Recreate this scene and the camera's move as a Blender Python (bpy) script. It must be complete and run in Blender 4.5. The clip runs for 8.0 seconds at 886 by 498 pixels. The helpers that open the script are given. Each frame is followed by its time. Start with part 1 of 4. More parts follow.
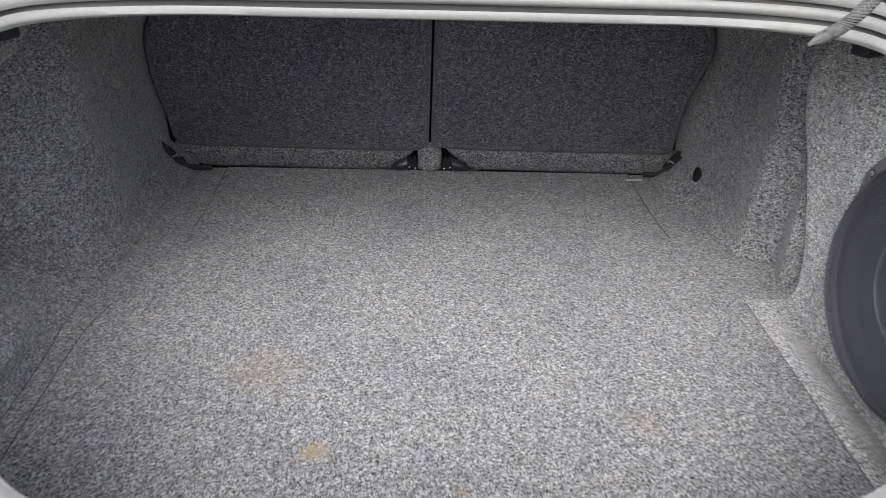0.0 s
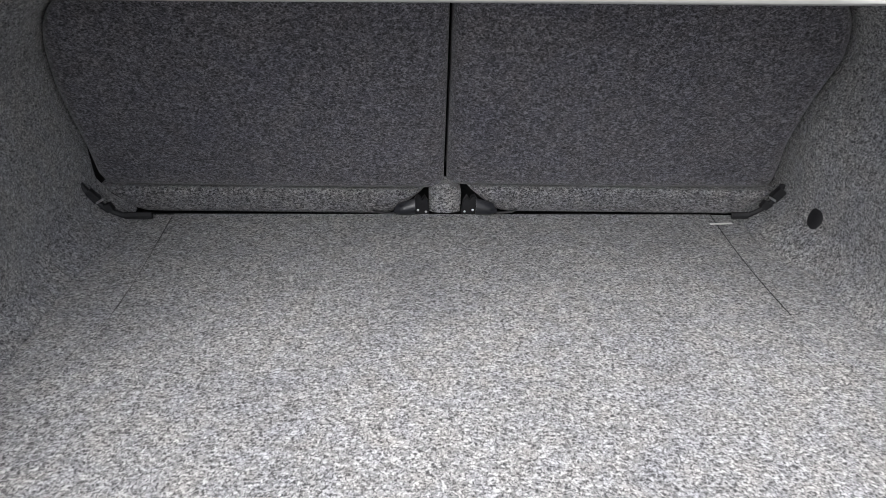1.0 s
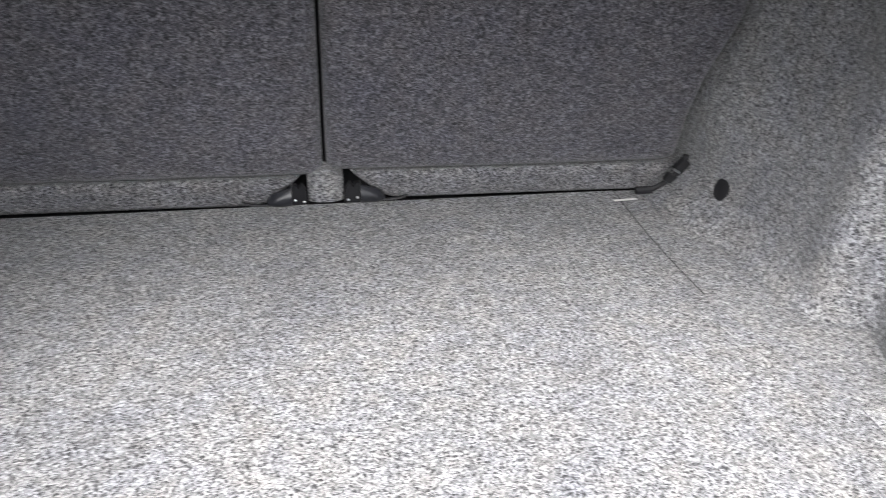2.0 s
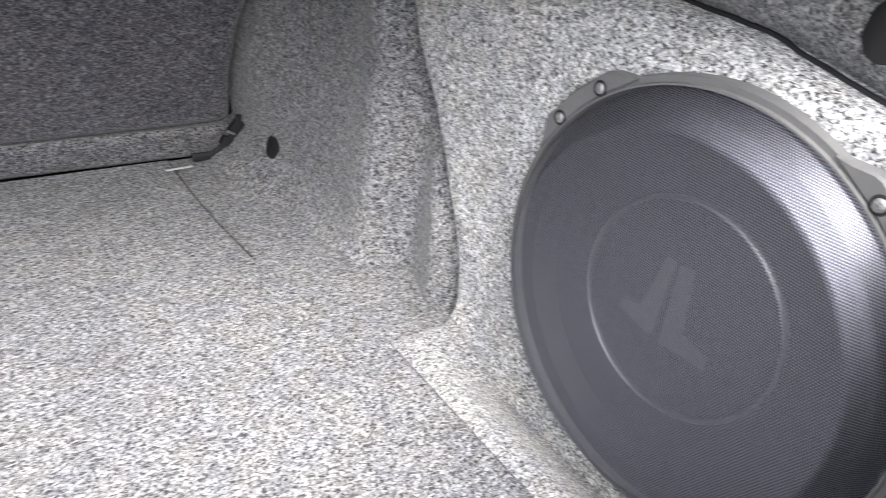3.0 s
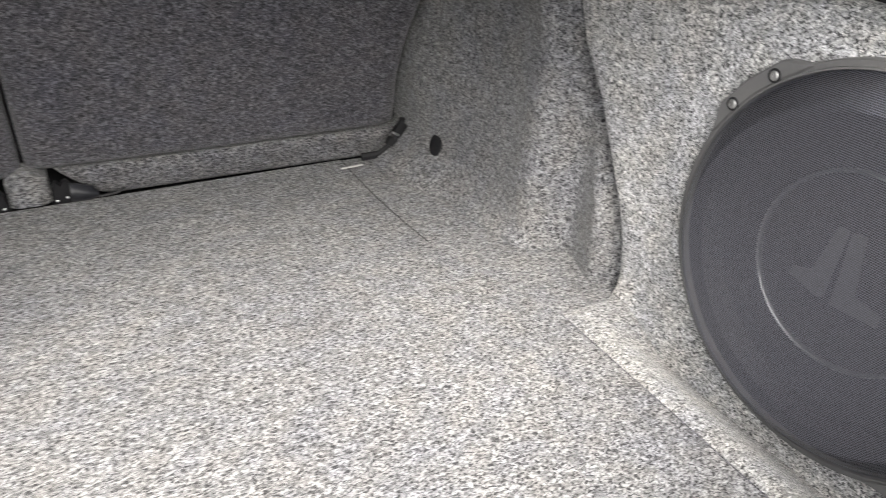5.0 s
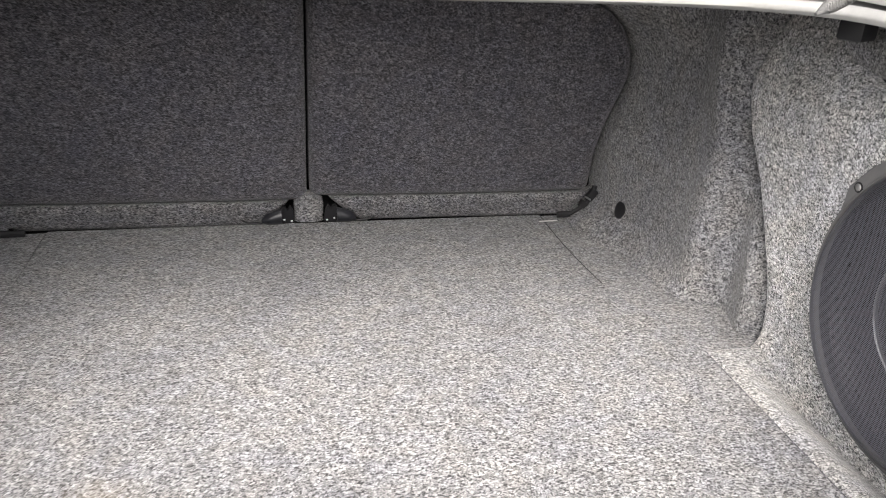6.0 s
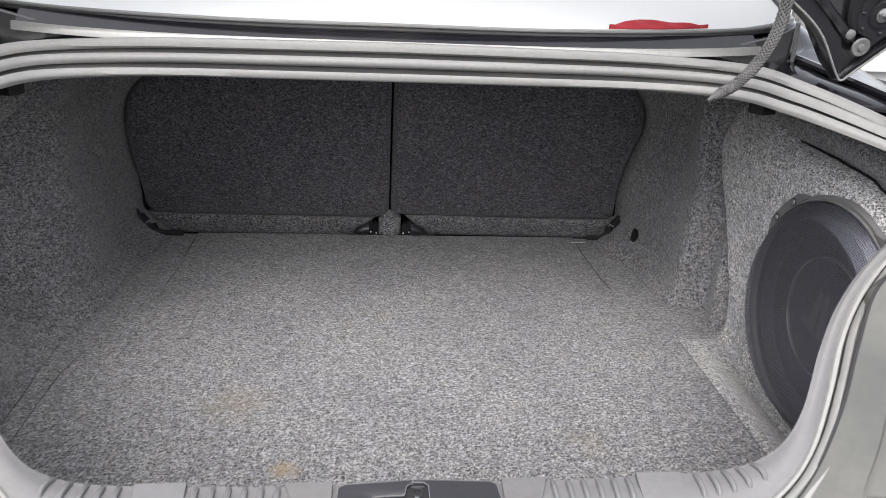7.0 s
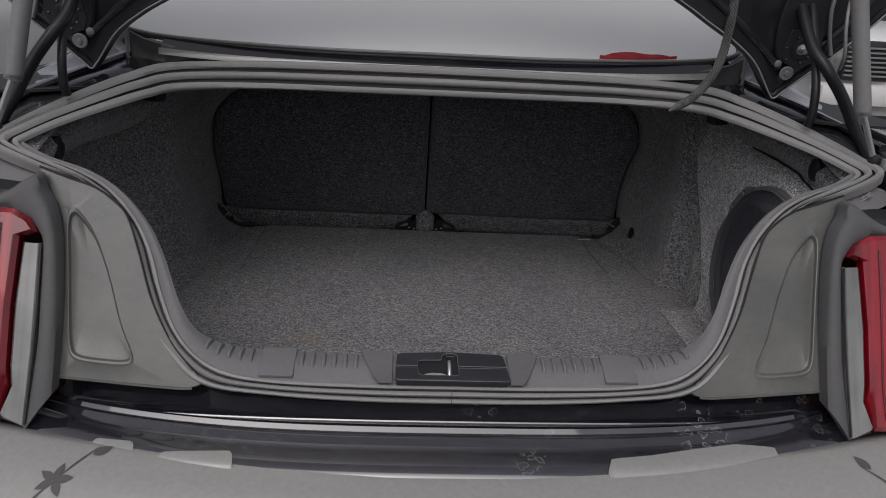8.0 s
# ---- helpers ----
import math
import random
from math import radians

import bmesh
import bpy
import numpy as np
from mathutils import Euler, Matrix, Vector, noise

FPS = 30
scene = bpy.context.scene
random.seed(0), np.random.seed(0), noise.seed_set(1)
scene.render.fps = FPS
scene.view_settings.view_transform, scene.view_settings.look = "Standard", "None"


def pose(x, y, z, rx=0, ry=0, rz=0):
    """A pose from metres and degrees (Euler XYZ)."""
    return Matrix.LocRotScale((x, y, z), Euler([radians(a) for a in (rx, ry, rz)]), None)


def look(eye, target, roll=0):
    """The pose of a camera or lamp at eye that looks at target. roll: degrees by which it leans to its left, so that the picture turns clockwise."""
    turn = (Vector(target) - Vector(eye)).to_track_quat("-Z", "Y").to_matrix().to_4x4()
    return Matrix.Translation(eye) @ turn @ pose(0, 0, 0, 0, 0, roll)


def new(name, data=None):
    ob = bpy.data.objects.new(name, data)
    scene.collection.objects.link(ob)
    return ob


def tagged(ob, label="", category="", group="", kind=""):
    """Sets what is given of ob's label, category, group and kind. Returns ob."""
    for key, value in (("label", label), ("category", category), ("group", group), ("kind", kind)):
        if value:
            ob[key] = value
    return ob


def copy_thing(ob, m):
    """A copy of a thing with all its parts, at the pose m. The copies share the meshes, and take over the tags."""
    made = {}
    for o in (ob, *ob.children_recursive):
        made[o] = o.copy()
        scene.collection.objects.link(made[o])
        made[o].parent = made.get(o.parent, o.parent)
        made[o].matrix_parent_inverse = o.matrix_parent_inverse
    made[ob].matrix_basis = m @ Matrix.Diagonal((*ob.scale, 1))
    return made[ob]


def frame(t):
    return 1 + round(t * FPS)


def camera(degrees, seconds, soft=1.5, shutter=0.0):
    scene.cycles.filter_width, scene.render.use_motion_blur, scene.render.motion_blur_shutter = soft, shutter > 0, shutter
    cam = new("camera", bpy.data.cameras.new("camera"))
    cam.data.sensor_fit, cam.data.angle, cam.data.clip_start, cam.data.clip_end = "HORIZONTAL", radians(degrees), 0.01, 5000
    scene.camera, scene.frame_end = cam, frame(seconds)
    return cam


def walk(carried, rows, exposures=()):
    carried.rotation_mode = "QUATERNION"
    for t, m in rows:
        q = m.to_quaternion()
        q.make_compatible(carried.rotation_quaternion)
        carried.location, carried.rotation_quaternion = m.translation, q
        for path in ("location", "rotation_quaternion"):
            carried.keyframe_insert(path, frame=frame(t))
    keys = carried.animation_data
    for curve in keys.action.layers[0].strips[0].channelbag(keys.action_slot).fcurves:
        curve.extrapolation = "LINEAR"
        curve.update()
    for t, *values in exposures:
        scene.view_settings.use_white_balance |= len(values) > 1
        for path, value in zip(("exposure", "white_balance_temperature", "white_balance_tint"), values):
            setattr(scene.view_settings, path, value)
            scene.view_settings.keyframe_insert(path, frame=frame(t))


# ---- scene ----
cam = camera(62.0, 8.0, soft=0.5, shutter=0.22)
PATH = [
    (0, (-0.035, 0.058, 0.612), (0.05, 1.787, -0.389), 1.9),
    (0.5, (-0.047, 0.274, 0.56), (0.036, 1.997, -0.451), 1.5),
    (1, (-0.048, 0.443, 0.516), (0.032, 2.169, -0.491), 1.0),
    (1.5, (-0.045, 0.534, 0.479), (0.086, 2.258, -0.527), 1.0),
    (1.7, (-0.039, 0.54, 0.474), (0.135, 2.253, -0.543), 1.0),
    (2.8, (0.115, 0.526, 0.434), (1.083, 1.954, -0.578), 7.4),
    (3, (0.151, 0.516, 0.432), (1.234, 1.861, -0.578), 7.9),
    (3.5, (0.182, 0.502, 0.422), (1.42, 1.708, -0.584), 8.3),
    (4, (0.174, 0.501, 0.424), (1.448, 1.657, -0.597), 7.7),
    (4.5, (0.127, 0.505, 0.43), (1.245, 1.798, -0.609), 5.4),
    (5, (0.039, 0.485, 0.443), (0.907, 1.976, -0.568), 3.2),
    (5.2, (0.005, 0.46, 0.454), (0.771, 2.024, -0.529), 2.9),
    (6.3, (-0.044, 0.175, 0.524), (0.284, 1.974, -0.285), 3.0),
    (6.5, (-0.041, 0.104, 0.553), (0.24, 1.916, -0.245), 2.9),
    (7, (-0.039, -0.063, 0.587), (0.154, 1.777, -0.174), 2.7),
    (7.5, (-0.058, -0.237, 0.597), (0.088, 1.625, -0.119), 2.8),
    (8, (-0.066, -0.377, 0.604), (0.054, 1.501, -0.073), 3.0),
]
walk(cam, [(t, look(eye, target, roll)) for t, eye, target, roll in PATH],
     exposures=[(0.0, 0.82, 6400, 10), (1.0, 1.36, 6400, 10), (1.7, 1.80, 6400, 10), (2.8, 1.84, 6450, 11), (3.2, 1.70, 6450, 11), (4.0, 1.62, 6500, 12), (5.2, 1.58, 6850, 9),
                (6.3, 1.30, 6800, 12), (7.0, 0.66, 6500, 12), (7.5, 0.64, 6450, 12), (7.7, 0.22, 6450, 12), (7.8, -0.12, 6450, 13), (7.9, -0.52, 6450, 14), (8.0, -1.12, 6450, 15)])

# ---- light: a bright overcast sky, the lid and the body give the shade ----
world = bpy.data.worlds.new("overcast_sky")
scene.world = world
world.use_nodes = True
wt = world.node_tree
wt.nodes.clear()
sky = wt.nodes.new("ShaderNodeTexSky")
sky.sky_type, sky.sun_disc = "NISHITA", False
sky.sun_elevation, sky.sun_rotation = radians(52), radians(195)
sky.air_density, sky.dust_density, sky.ozone_density = 1.0, 4.0, 1.0
grey = wt.nodes.new("ShaderNodeHueSaturation")
grey.inputs["Saturation"].default_value = 0.24
back = wt.nodes.new("ShaderNodeBackground")
back.inputs["Strength"].default_value = 0.21
wout = wt.nodes.new("ShaderNodeOutputWorld")
wt.links.new(sky.outputs[0], grey.inputs["Color"])
wt.links.new(grey.outputs[0], back.inputs["Color"])
wt.links.new(back.outputs[0], wout.inputs["Surface"])

sun = bpy.data.lights.new("sun", "SUN")
sun.energy, sun.angle, sun.color = 1.40, radians(58), (1.0, 0.98, 0.95)
new("sun", sun).matrix_world = look((-0.55, -1.24, 2.76), (0, 0.75, 0.1))


# ---- materials ----
def shader(name, rough=0.5, metal=0.0, coat=0.0, spec=0.5):
    m = bpy.data.materials.new(name)
    m.use_nodes = True
    nt = m.node_tree
    b = nt.nodes["Principled BSDF"]
    b.inputs["Roughness"].default_value = rough
    b.inputs["Metallic"].default_value = metal
    b.inputs["Coat Weight"].default_value = coat
    b.inputs["Coat Roughness"].default_value = 0.04
    b.inputs["Specular IOR Level"].default_value = spec
    tc = nt.nodes.new("ShaderNodeTexCoord")
    return m, nt, b, tc.outputs["Object"]


def noise_tex(nt, co, scale, detail=2.0, rough=0.5, distort=0.0):
    n = nt.nodes.new("ShaderNodeTexNoise")
    n.inputs["Scale"].default_value = scale
    n.inputs["Detail"].default_value = detail
    n.inputs["Roughness"].default_value = rough
    n.inputs["Distortion"].default_value = distort
    nt.links.new(co, n.inputs["Vector"])
    return n.outputs["Fac"]


def ramp(nt, fac, *stops):
    r = nt.nodes.new("ShaderNodeValToRGB")
    els = r.color_ramp.elements
    while len(els) < len(stops):
        els.new(0.5)
    for e, (p, c) in zip(els, stops):
        e.position = p
        e.color = (*c, 1) if len(c) == 3 else c
    nt.links.new(fac, r.inputs["Fac"])
    return r.outputs["Color"]


def mixed(nt, kind, fac, a, b):
    n = nt.nodes.new("ShaderNodeMix")
    n.data_type, n.blend_type = "RGBA", kind
    if isinstance(fac, (int, float)):
        n.inputs[0].default_value = fac
    else:
        nt.links.new(fac, n.inputs[0])
    for sock, val in ((n.inputs[6], a), (n.inputs[7], b)):
        if isinstance(val, tuple):
            sock.default_value = (*val, 1)
        else:
            nt.links.new(val, sock)
    return n.outputs[2]


def bump(nt, b, fac, strength, distance):
    n = nt.nodes.new("ShaderNodeBump")
    n.inputs["Strength"].default_value = strength
    n.inputs["Distance"].default_value = distance
    nt.links.new(fac, n.inputs["Height"])
    nt.links.new(n.outputs["Normal"], b.inputs["Normal"])


def carpet(name, dark, mid, light, grain, relief, stains=(), nap=(0.72, 1.0, 1.0)):
    """Needle-felt carpet: black, grey and pale fibres, tufts drawn out along the nap, and faint worn patches."""
    m, nt, b, spot = shader(name, 0.95, spec=0.15)
    lie = nt.nodes.new("ShaderNodeMapping")
    lie.inputs["Scale"].default_value = nap
    nt.links.new(spot, lie.inputs["Vector"])
    co = lie.outputs[0]
    fine = noise_tex(nt, co, grain * 2.2, 2.0, 0.6, 0.6)
    tuft = noise_tex(nt, co, grain, 2.0, 0.55, 1.0)
    clump = noise_tex(nt, co, grain * 0.40, 2.0, 0.6, 0.5)
    wear = noise_tex(nt, spot, 7.0, 3.0, 0.55)
    hue = noise_tex(nt, spot, 30.0, 3.0, 0.6)
    speck = ramp(nt, tuft, (0.375, dark), (0.465, tuple(0.80 * c for c in mid)), (0.535, tuple(1.12 * c for c in mid)), (0.63, light))
    tone = ramp(nt, fine, (0.30, (0.86, 0.86, 0.865)), (0.50, (1.0, 1.0, 1.0)), (0.70, (1.14, 1.14, 1.14)))
    lump = ramp(nt, clump, (0.36, (0.72, 0.72, 0.725)), (0.50, (1.0, 1.0, 1.0)), (0.64, (1.28, 1.28, 1.28)))
    patch = ramp(nt, wear, (0.30, (0.88, 0.885, 0.91)), (0.52, (1.0, 1.0, 1.0)), (0.70, (1.08, 1.07, 1.055)))
    tint = ramp(nt, hue, (0.36, (0.985, 0.99, 1.03)), (0.50, (1.0, 1.0, 1.0)), (0.66, (1.025, 1.0, 0.975)))
    col = mixed(nt, "MULTIPLY", 1.0, mixed(nt, "MULTIPLY", 1.0, speck, tone), mixed(nt, "MULTIPLY", 1.0, patch, mixed(nt, "MULTIPLY", 1.0, lump, tint)))
    for place, size, strength in stains:
        away = nt.nodes.new("ShaderNodeVectorMath")
        away.operation = "DISTANCE"
        away.inputs[1].default_value = place
        nt.links.new(spot, away.inputs[0])
        rough_edge = nt.nodes.new("ShaderNodeMath")
        rough_edge.operation = "MULTIPLY_ADD"
        rough_edge.inputs[1].default_value = size * 1.6
        nt.links.new(noise_tex(nt, spot, 55.0, 3.0), rough_edge.inputs[0])
        nt.links.new(away.outputs["Value"], rough_edge.inputs[2])
        mask = ramp(nt, rough_edge.outputs[0], (size, (strength,) * 3), (size * 2.4, (0, 0, 0)))
        col = mixed(nt, "MIX", mask, col, (0.24, 0.18, 0.105))
    nt.links.new(col, b.inputs["Base Color"])
    b.inputs["Sheen Weight"].default_value = 0.25
    b.inputs["Sheen Roughness"].default_value = 0.5
    bump(nt, b, tuft, 0.6, relief)
    return m


def painted(name, colour, rough, coat=0.0, metal=0.0, dirt=0.25, spec=0.5, dirt_colour=(0.30, 0.28, 0.24)):
    """Paint, plastic or rubber with dust and small streaks."""
    m, nt, b, co = shader(name, rough, metal, coat, spec)
    big = noise_tex(nt, co, 9.0, 4.0, 0.6)
    small = noise_tex(nt, co, 160.0, 3.0, 0.6)
    mask = ramp(nt, big, (0.45, (0, 0, 0)), (0.75, (dirt, dirt, dirt)))
    col = mixed(nt, "MIX", mask, colour, dirt_colour)
    grain = ramp(nt, small, (0.35, (0.95, 0.95, 0.95)), (0.65, (1.04, 1.04, 1.04)))
    nt.links.new(mixed(nt, "MULTIPLY", 1.0, col, grain), b.inputs["Base Color"])
    r = nt.nodes.new("ShaderNodeMapRange")
    r.inputs["To Min"].default_value = rough
    r.inputs["To Max"].default_value = min(1.0, rough + 0.18)
    nt.links.new(big, r.inputs["Value"])
    nt.links.new(r.outputs[0], b.inputs["Roughness"])
    bump(nt, b, small, 0.12, 0.0004)
    return m


CARPET = carpet("grey_carpet", (0.046, 0.046, 0.049), (0.208, 0.208, 0.213), (0.37, 0.37, 0.37), 410, 0.0014)
MAT_CARPET = carpet("grey_mat_carpet", (0.034, 0.034, 0.036), (0.192, 0.192, 0.196), (0.36, 0.36, 0.36), 400, 0.0013, (((-0.140, 0.660, 0.0), 0.013, 0.8), ((0.02, 0.60, 0.0), 0.008, 0.3), ((-0.22, 0.80, 0.0), 0.035, 0.28), ((0.24, 0.70, 0.0), 0.02, 0.18)))
SEAT_CARPET = carpet("charcoal_seat_carpet", (0.032, 0.032, 0.036), (0.095, 0.093, 0.105), (0.195, 0.191, 0.212), 440, 0.0016)
BOX_CARPET = carpet("pale_box_carpet", (0.065, 0.065, 0.066), (0.45, 0.45, 0.447), (0.77, 0.765, 0.755), 470, 0.0018, nap=(1.0, 0.72, 1.0))
LOOSE_CARPET = carpet("grey_loose_carpet", (0.07, 0.07, 0.071), (0.295, 0.294, 0.29), (0.54, 0.537, 0.53), 480, 0.0016)
FLAP_CARPET = carpet("dark_grey_flap_carpet", (0.028, 0.028, 0.030), (0.150, 0.149, 0.156), (0.31, 0.308, 0.315), 440, 0.0016)
PAINT = painted("grey_body_paint", (0.083, 0.086, 0.081), 0.34, 0.35, 0.0, 0.25)
RUBBER = painted("grey_weatherstrip", (0.245, 0.245, 0.24), 0.45, 0.0, 0.0, 0.16)
# Dark grey for the seal joint, and as painted shade in the flange grooves.
GROOVE_DARK = painted("dark_groove_and_joint", (0.065, 0.065, 0.066), 0.6, 0.0, 0.0, 0.2)
PLASTIC = painted("grey_moulded_plastic", (0.15, 0.15, 0.155), 0.55, 0.0, 0.0, 0.15)
DARK_PLASTIC = painted("dark_grey_moulded_plastic", (0.085, 0.085, 0.088), 0.6, 0.0, 0.0, 0.12)
# Trim plastic with the shade of the recessed scoops put into its colour.
SHADED_PLASTIC = painted("shaded_moulded_plastic", (0.118, 0.118, 0.122), 0.58, 0.0, 0.0, 0.12)
BLACK_PLASTIC = painted("black_plastic", (0.012, 0.012, 0.014), 0.45, 0.0, 0.0, 0.1, dirt_colour=(0.08, 0.08, 0.08))
BLACK_GLOSS = painted("black_gloss_paint", (0.010, 0.010, 0.014), 0.10, 0.8, 0.0, 0.10, dirt_colour=(0.16, 0.15, 0.14))
WET_BLACK, kt, kb, kco = shader("black_gloss_with_water_marks", 0.10, coat=1.0, spec=0.8)
kb.inputs["Coat IOR"].default_value = 1.9
cells = kt.nodes.new("ShaderNodeTexVoronoi")
cells.inputs["Scale"].default_value = 70.0
wobble = kt.nodes.new("ShaderNodeTexNoise")
wobble.inputs["Scale"].default_value = 120.0
kt.links.new(kco, wobble.inputs["Vector"])
nudge = kt.nodes.new("ShaderNodeVectorMath")
nudge.operation = "MULTIPLY_ADD"
nudge.inputs[1].default_value = (0.010, 0.010, 0.010)
kt.links.new(wobble.outputs["Color"], nudge.inputs[0])
kt.links.new(kco, nudge.inputs[2])
kt.links.new(nudge.outputs[0], cells.inputs["Vector"])
ring_mark = ramp(kt, cells.outputs["Distance"], (0.28, (0.12, 0.12, 0.12)), (0.34, (1, 1, 1)), (0.36, (1, 1, 1)), (0.40, (0, 0, 0)))
where = ramp(kt, noise_tex(kt, kco, 8.0, 2.0), (0.52, (0, 0, 0)), (0.62, (0.6, 0.6, 0.6)))
stretch = kt.nodes.new("ShaderNodeMapping")
stretch.inputs["Scale"].default_value = (0.10, 1.0, 1.0)
kt.links.new(kco, stretch.inputs["Vector"])
smear = ramp(kt, noise_tex(kt, kco, 110.0, 6.0, 0.8), (0.48, (0.010, 0.010, 0.014)), (0.64, (0.022, 0.0225, 0.028)), (0.82, (0.08, 0.081, 0.090)))
streak = ramp(kt, noise_tex(kt, stretch.outputs[0], 220.0, 4.0, 0.6), (0.45, (0, 0, 0)), (0.80, (0.014, 0.0145, 0.018)))
smear = mixed(kt, "ADD", 1.0, smear, streak)
split = kt.nodes.new("ShaderNodeSeparateXYZ")
kt.links.new(kco, split.inputs[0])
half_only = ramp(kt, split.outputs["X"], (0.0, (0.25, 0.25, 0.25)), (0.12, (1.5, 1.5, 1.5)), (0.36, (1.5, 1.5, 1.5)), (0.46, (0.5, 0.5, 0.5)))
kt.links.new(mixed(kt, "MIX", mixed(kt, "MULTIPLY", 1.0, mixed(kt, "MULTIPLY", 1.0, ring_mark, where), half_only), smear, (0.26, 0.26, 0.26)), kb.inputs["Base Color"])
kt.links.new(ramp(kt, noise_tex(kt, kco, 18.0, 4.0), (0.4, (0.03, 0.03, 0.03)), (0.75, (0.22, 0.22, 0.22))), kb.inputs["Roughness"])
COVER_BLACK = painted("black_latch_plastic", (0.020, 0.021, 0.026), 0.24, 0.0, 0.0, 0.08, dirt_colour=(0.12, 0.12, 0.12))
HOSE_BLACK = painted("black_hose_rubber", (0.010, 0.010, 0.012), 0.30, 0.0, 0.0, 0.1, dirt_colour=(0.06, 0.06, 0.06))
# Black gloss with its white reflections put in as a grey base colour.
CORNER = painted("reflection_grey_corner_panel", (0.10, 0.10, 0.105), 0.14, 0.8, 0.3, 0.15)
LID_BLACK = painted("black_lid_panel", (0.014, 0.014, 0.018), 0.22, 0.8, 0.0, 0.12, dirt_colour=(0.10, 0.10, 0.10))
BUMPER_PAINT = painted("silver_bumper_paint", (0.33, 0.33, 0.315), 0.28, 0.5, 0.2, 0.12)
STEEL = painted("zinc_plated_steel", (0.62, 0.62, 0.63), 0.30, 0.0, 1.0, 0.2)
SCREW = painted("dull_zinc_screw", (0.54, 0.54, 0.54), 0.42, 0.0, 1.0, 0.3)
GREY_TUBE = painted("grey_strut_enamel", (0.20, 0.20, 0.20), 0.35, 0.2, 0.0, 0.1)
GRILLE = painted("grey_black_grille_steel", (0.215, 0.22, 0.26), 0.36, 0.0, 0.8, 0.2, dirt_colour=(0.26, 0.26, 0.28))
BASKET = painted("grey_black_frame_polymer", (0.135, 0.135, 0.138), 0.36, 0.0, 0.0, 0.12)
CONE = painted("black_speaker_cone", (0.010, 0.010, 0.012), 0.55, 0.0, 0.0, 0.1, dirt_colour=(0.05, 0.05, 0.05))
RING_METAL = painted("satin_metal_trim_ring", (0.36, 0.36, 0.37), 0.22, 0.0, 0.9, 0.03)
LOGO = painted("grey_emblem", (0.080, 0.080, 0.085), 0.4, 0.0, 0.0, 0.05)
DECAL = painted("grey_decal", (0.085, 0.083, 0.08), 0.5, 0.0, 0.0, 0.05)
PAPER = painted("white_paper", (0.75, 0.75, 0.73), 0.7, 0.0, 0.0, 0.05)
RED_REFLECTION = painted("red_window_reflection", (0.38, 0.025, 0.035), 0.7, 0.0, 0.0, 0.05)
WHITE_PAINT = painted("white_car_paint", (0.72, 0.72, 0.71), 0.3, 0.4, 0.0, 0.1)
SLEEVE = painted("grey_braided_sleeve", (0.10, 0.10, 0.10), 0.5, 0.0, 0.0, 0.2)


def lens(name, deep, pale, rough):
    """Moulded tail-light plastic: a dark inside behind a glossy skin, with faint upright flutes and dull patches."""
    m, nt, b, co = shader(name, rough, coat=1.0, spec=0.5)
    flat = nt.nodes.new("ShaderNodeMapping")
    flat.inputs["Scale"].default_value = (60.0, 4.0, 4.0)
    nt.links.new(co, flat.inputs["Vector"])
    flutes = ramp(nt, noise_tex(nt, flat.outputs[0], 1.0, 2.0), (0.38, deep), (0.62, pale))
    patch = ramp(nt, noise_tex(nt, co, 14.0, 3.0), (0.35, (0.75, 0.75, 0.75)), (0.65, (1.1, 1.1, 1.1)))
    nt.links.new(mixed(nt, "MULTIPLY", 1.0, flutes, patch), b.inputs["Base Color"])
    b.inputs["Transmission Weight"].default_value = 0.25
    bump(nt, b, noise_tex(nt, co, 60.0, 1.0), 0.06, 0.001)
    return m


RED_LENS = lens("red_tail_lens", (0.20, 0.002, 0.010), (0.46, 0.006, 0.022), 0.12)
RED_RIB = lens("dark_red_lens_rib", (0.07, 0.001, 0.004), (0.12, 0.002, 0.008), 0.15)
CLEAR_LENS = lens("clear_tail_lens", (0.19, 0.195, 0.185), (0.27, 0.275, 0.265), 0.10)

# Near-white base colour puts the bright sky reflection into the glass.
GLASS, gt, gb, gco = shader("sky_white_window_glass", 0.06, coat=0.6, spec=0.9)
sky_white = ramp(gt, noise_tex(gt, gco, 3.0, 3.0), (0.3, (0.80, 0.81, 0.785)), (0.7, (0.86, 0.87, 0.845)))
gt.links.new(sky_white, gb.inputs["Base Color"])
gb.inputs["IOR"].default_value = 1.9

ASPHALT, at, ab, aco = shader("asphalt", 0.9)
at.links.new(ramp(at, noise_tex(at, aco, 90.0, 4.0, 0.7), (0.35, (0.035, 0.035, 0.036)), (0.7, (0.11, 0.11, 0.108))), ab.inputs["Base Color"])
bump(at, ab, noise_tex(at, aco, 140.0, 3.0), 0.6, 0.004)


# ---- mesh helpers ----
def empty(name, label="", category="", group="", kind=""):
    ob = new(name)
    ob.empty_display_size = 0.05
    return tagged(ob, label, category, group, kind)


def finish(name, bm, mat, parent=None, label="", sharp=38, category="", group="", kind=""):
    bmesh.ops.remove_doubles(bm, verts=bm.verts, dist=1e-6)
    bmesh.ops.recalc_face_normals(bm, faces=bm.faces)
    me = bpy.data.meshes.new(name)
    bm.to_mesh(me)
    bm.free()
    for p in me.polygons:
        p.use_smooth = True
    me.set_sharp_from_angle(angle=radians(sharp))
    me.materials.append(mat)
    ob = new(name, me)
    ob.parent = parent
    return tagged(ob, label, category, group, kind)


def part(name, bm, mat, parent, label="", sharp=38):
    return finish(name, bm, mat, parent, label, sharp)


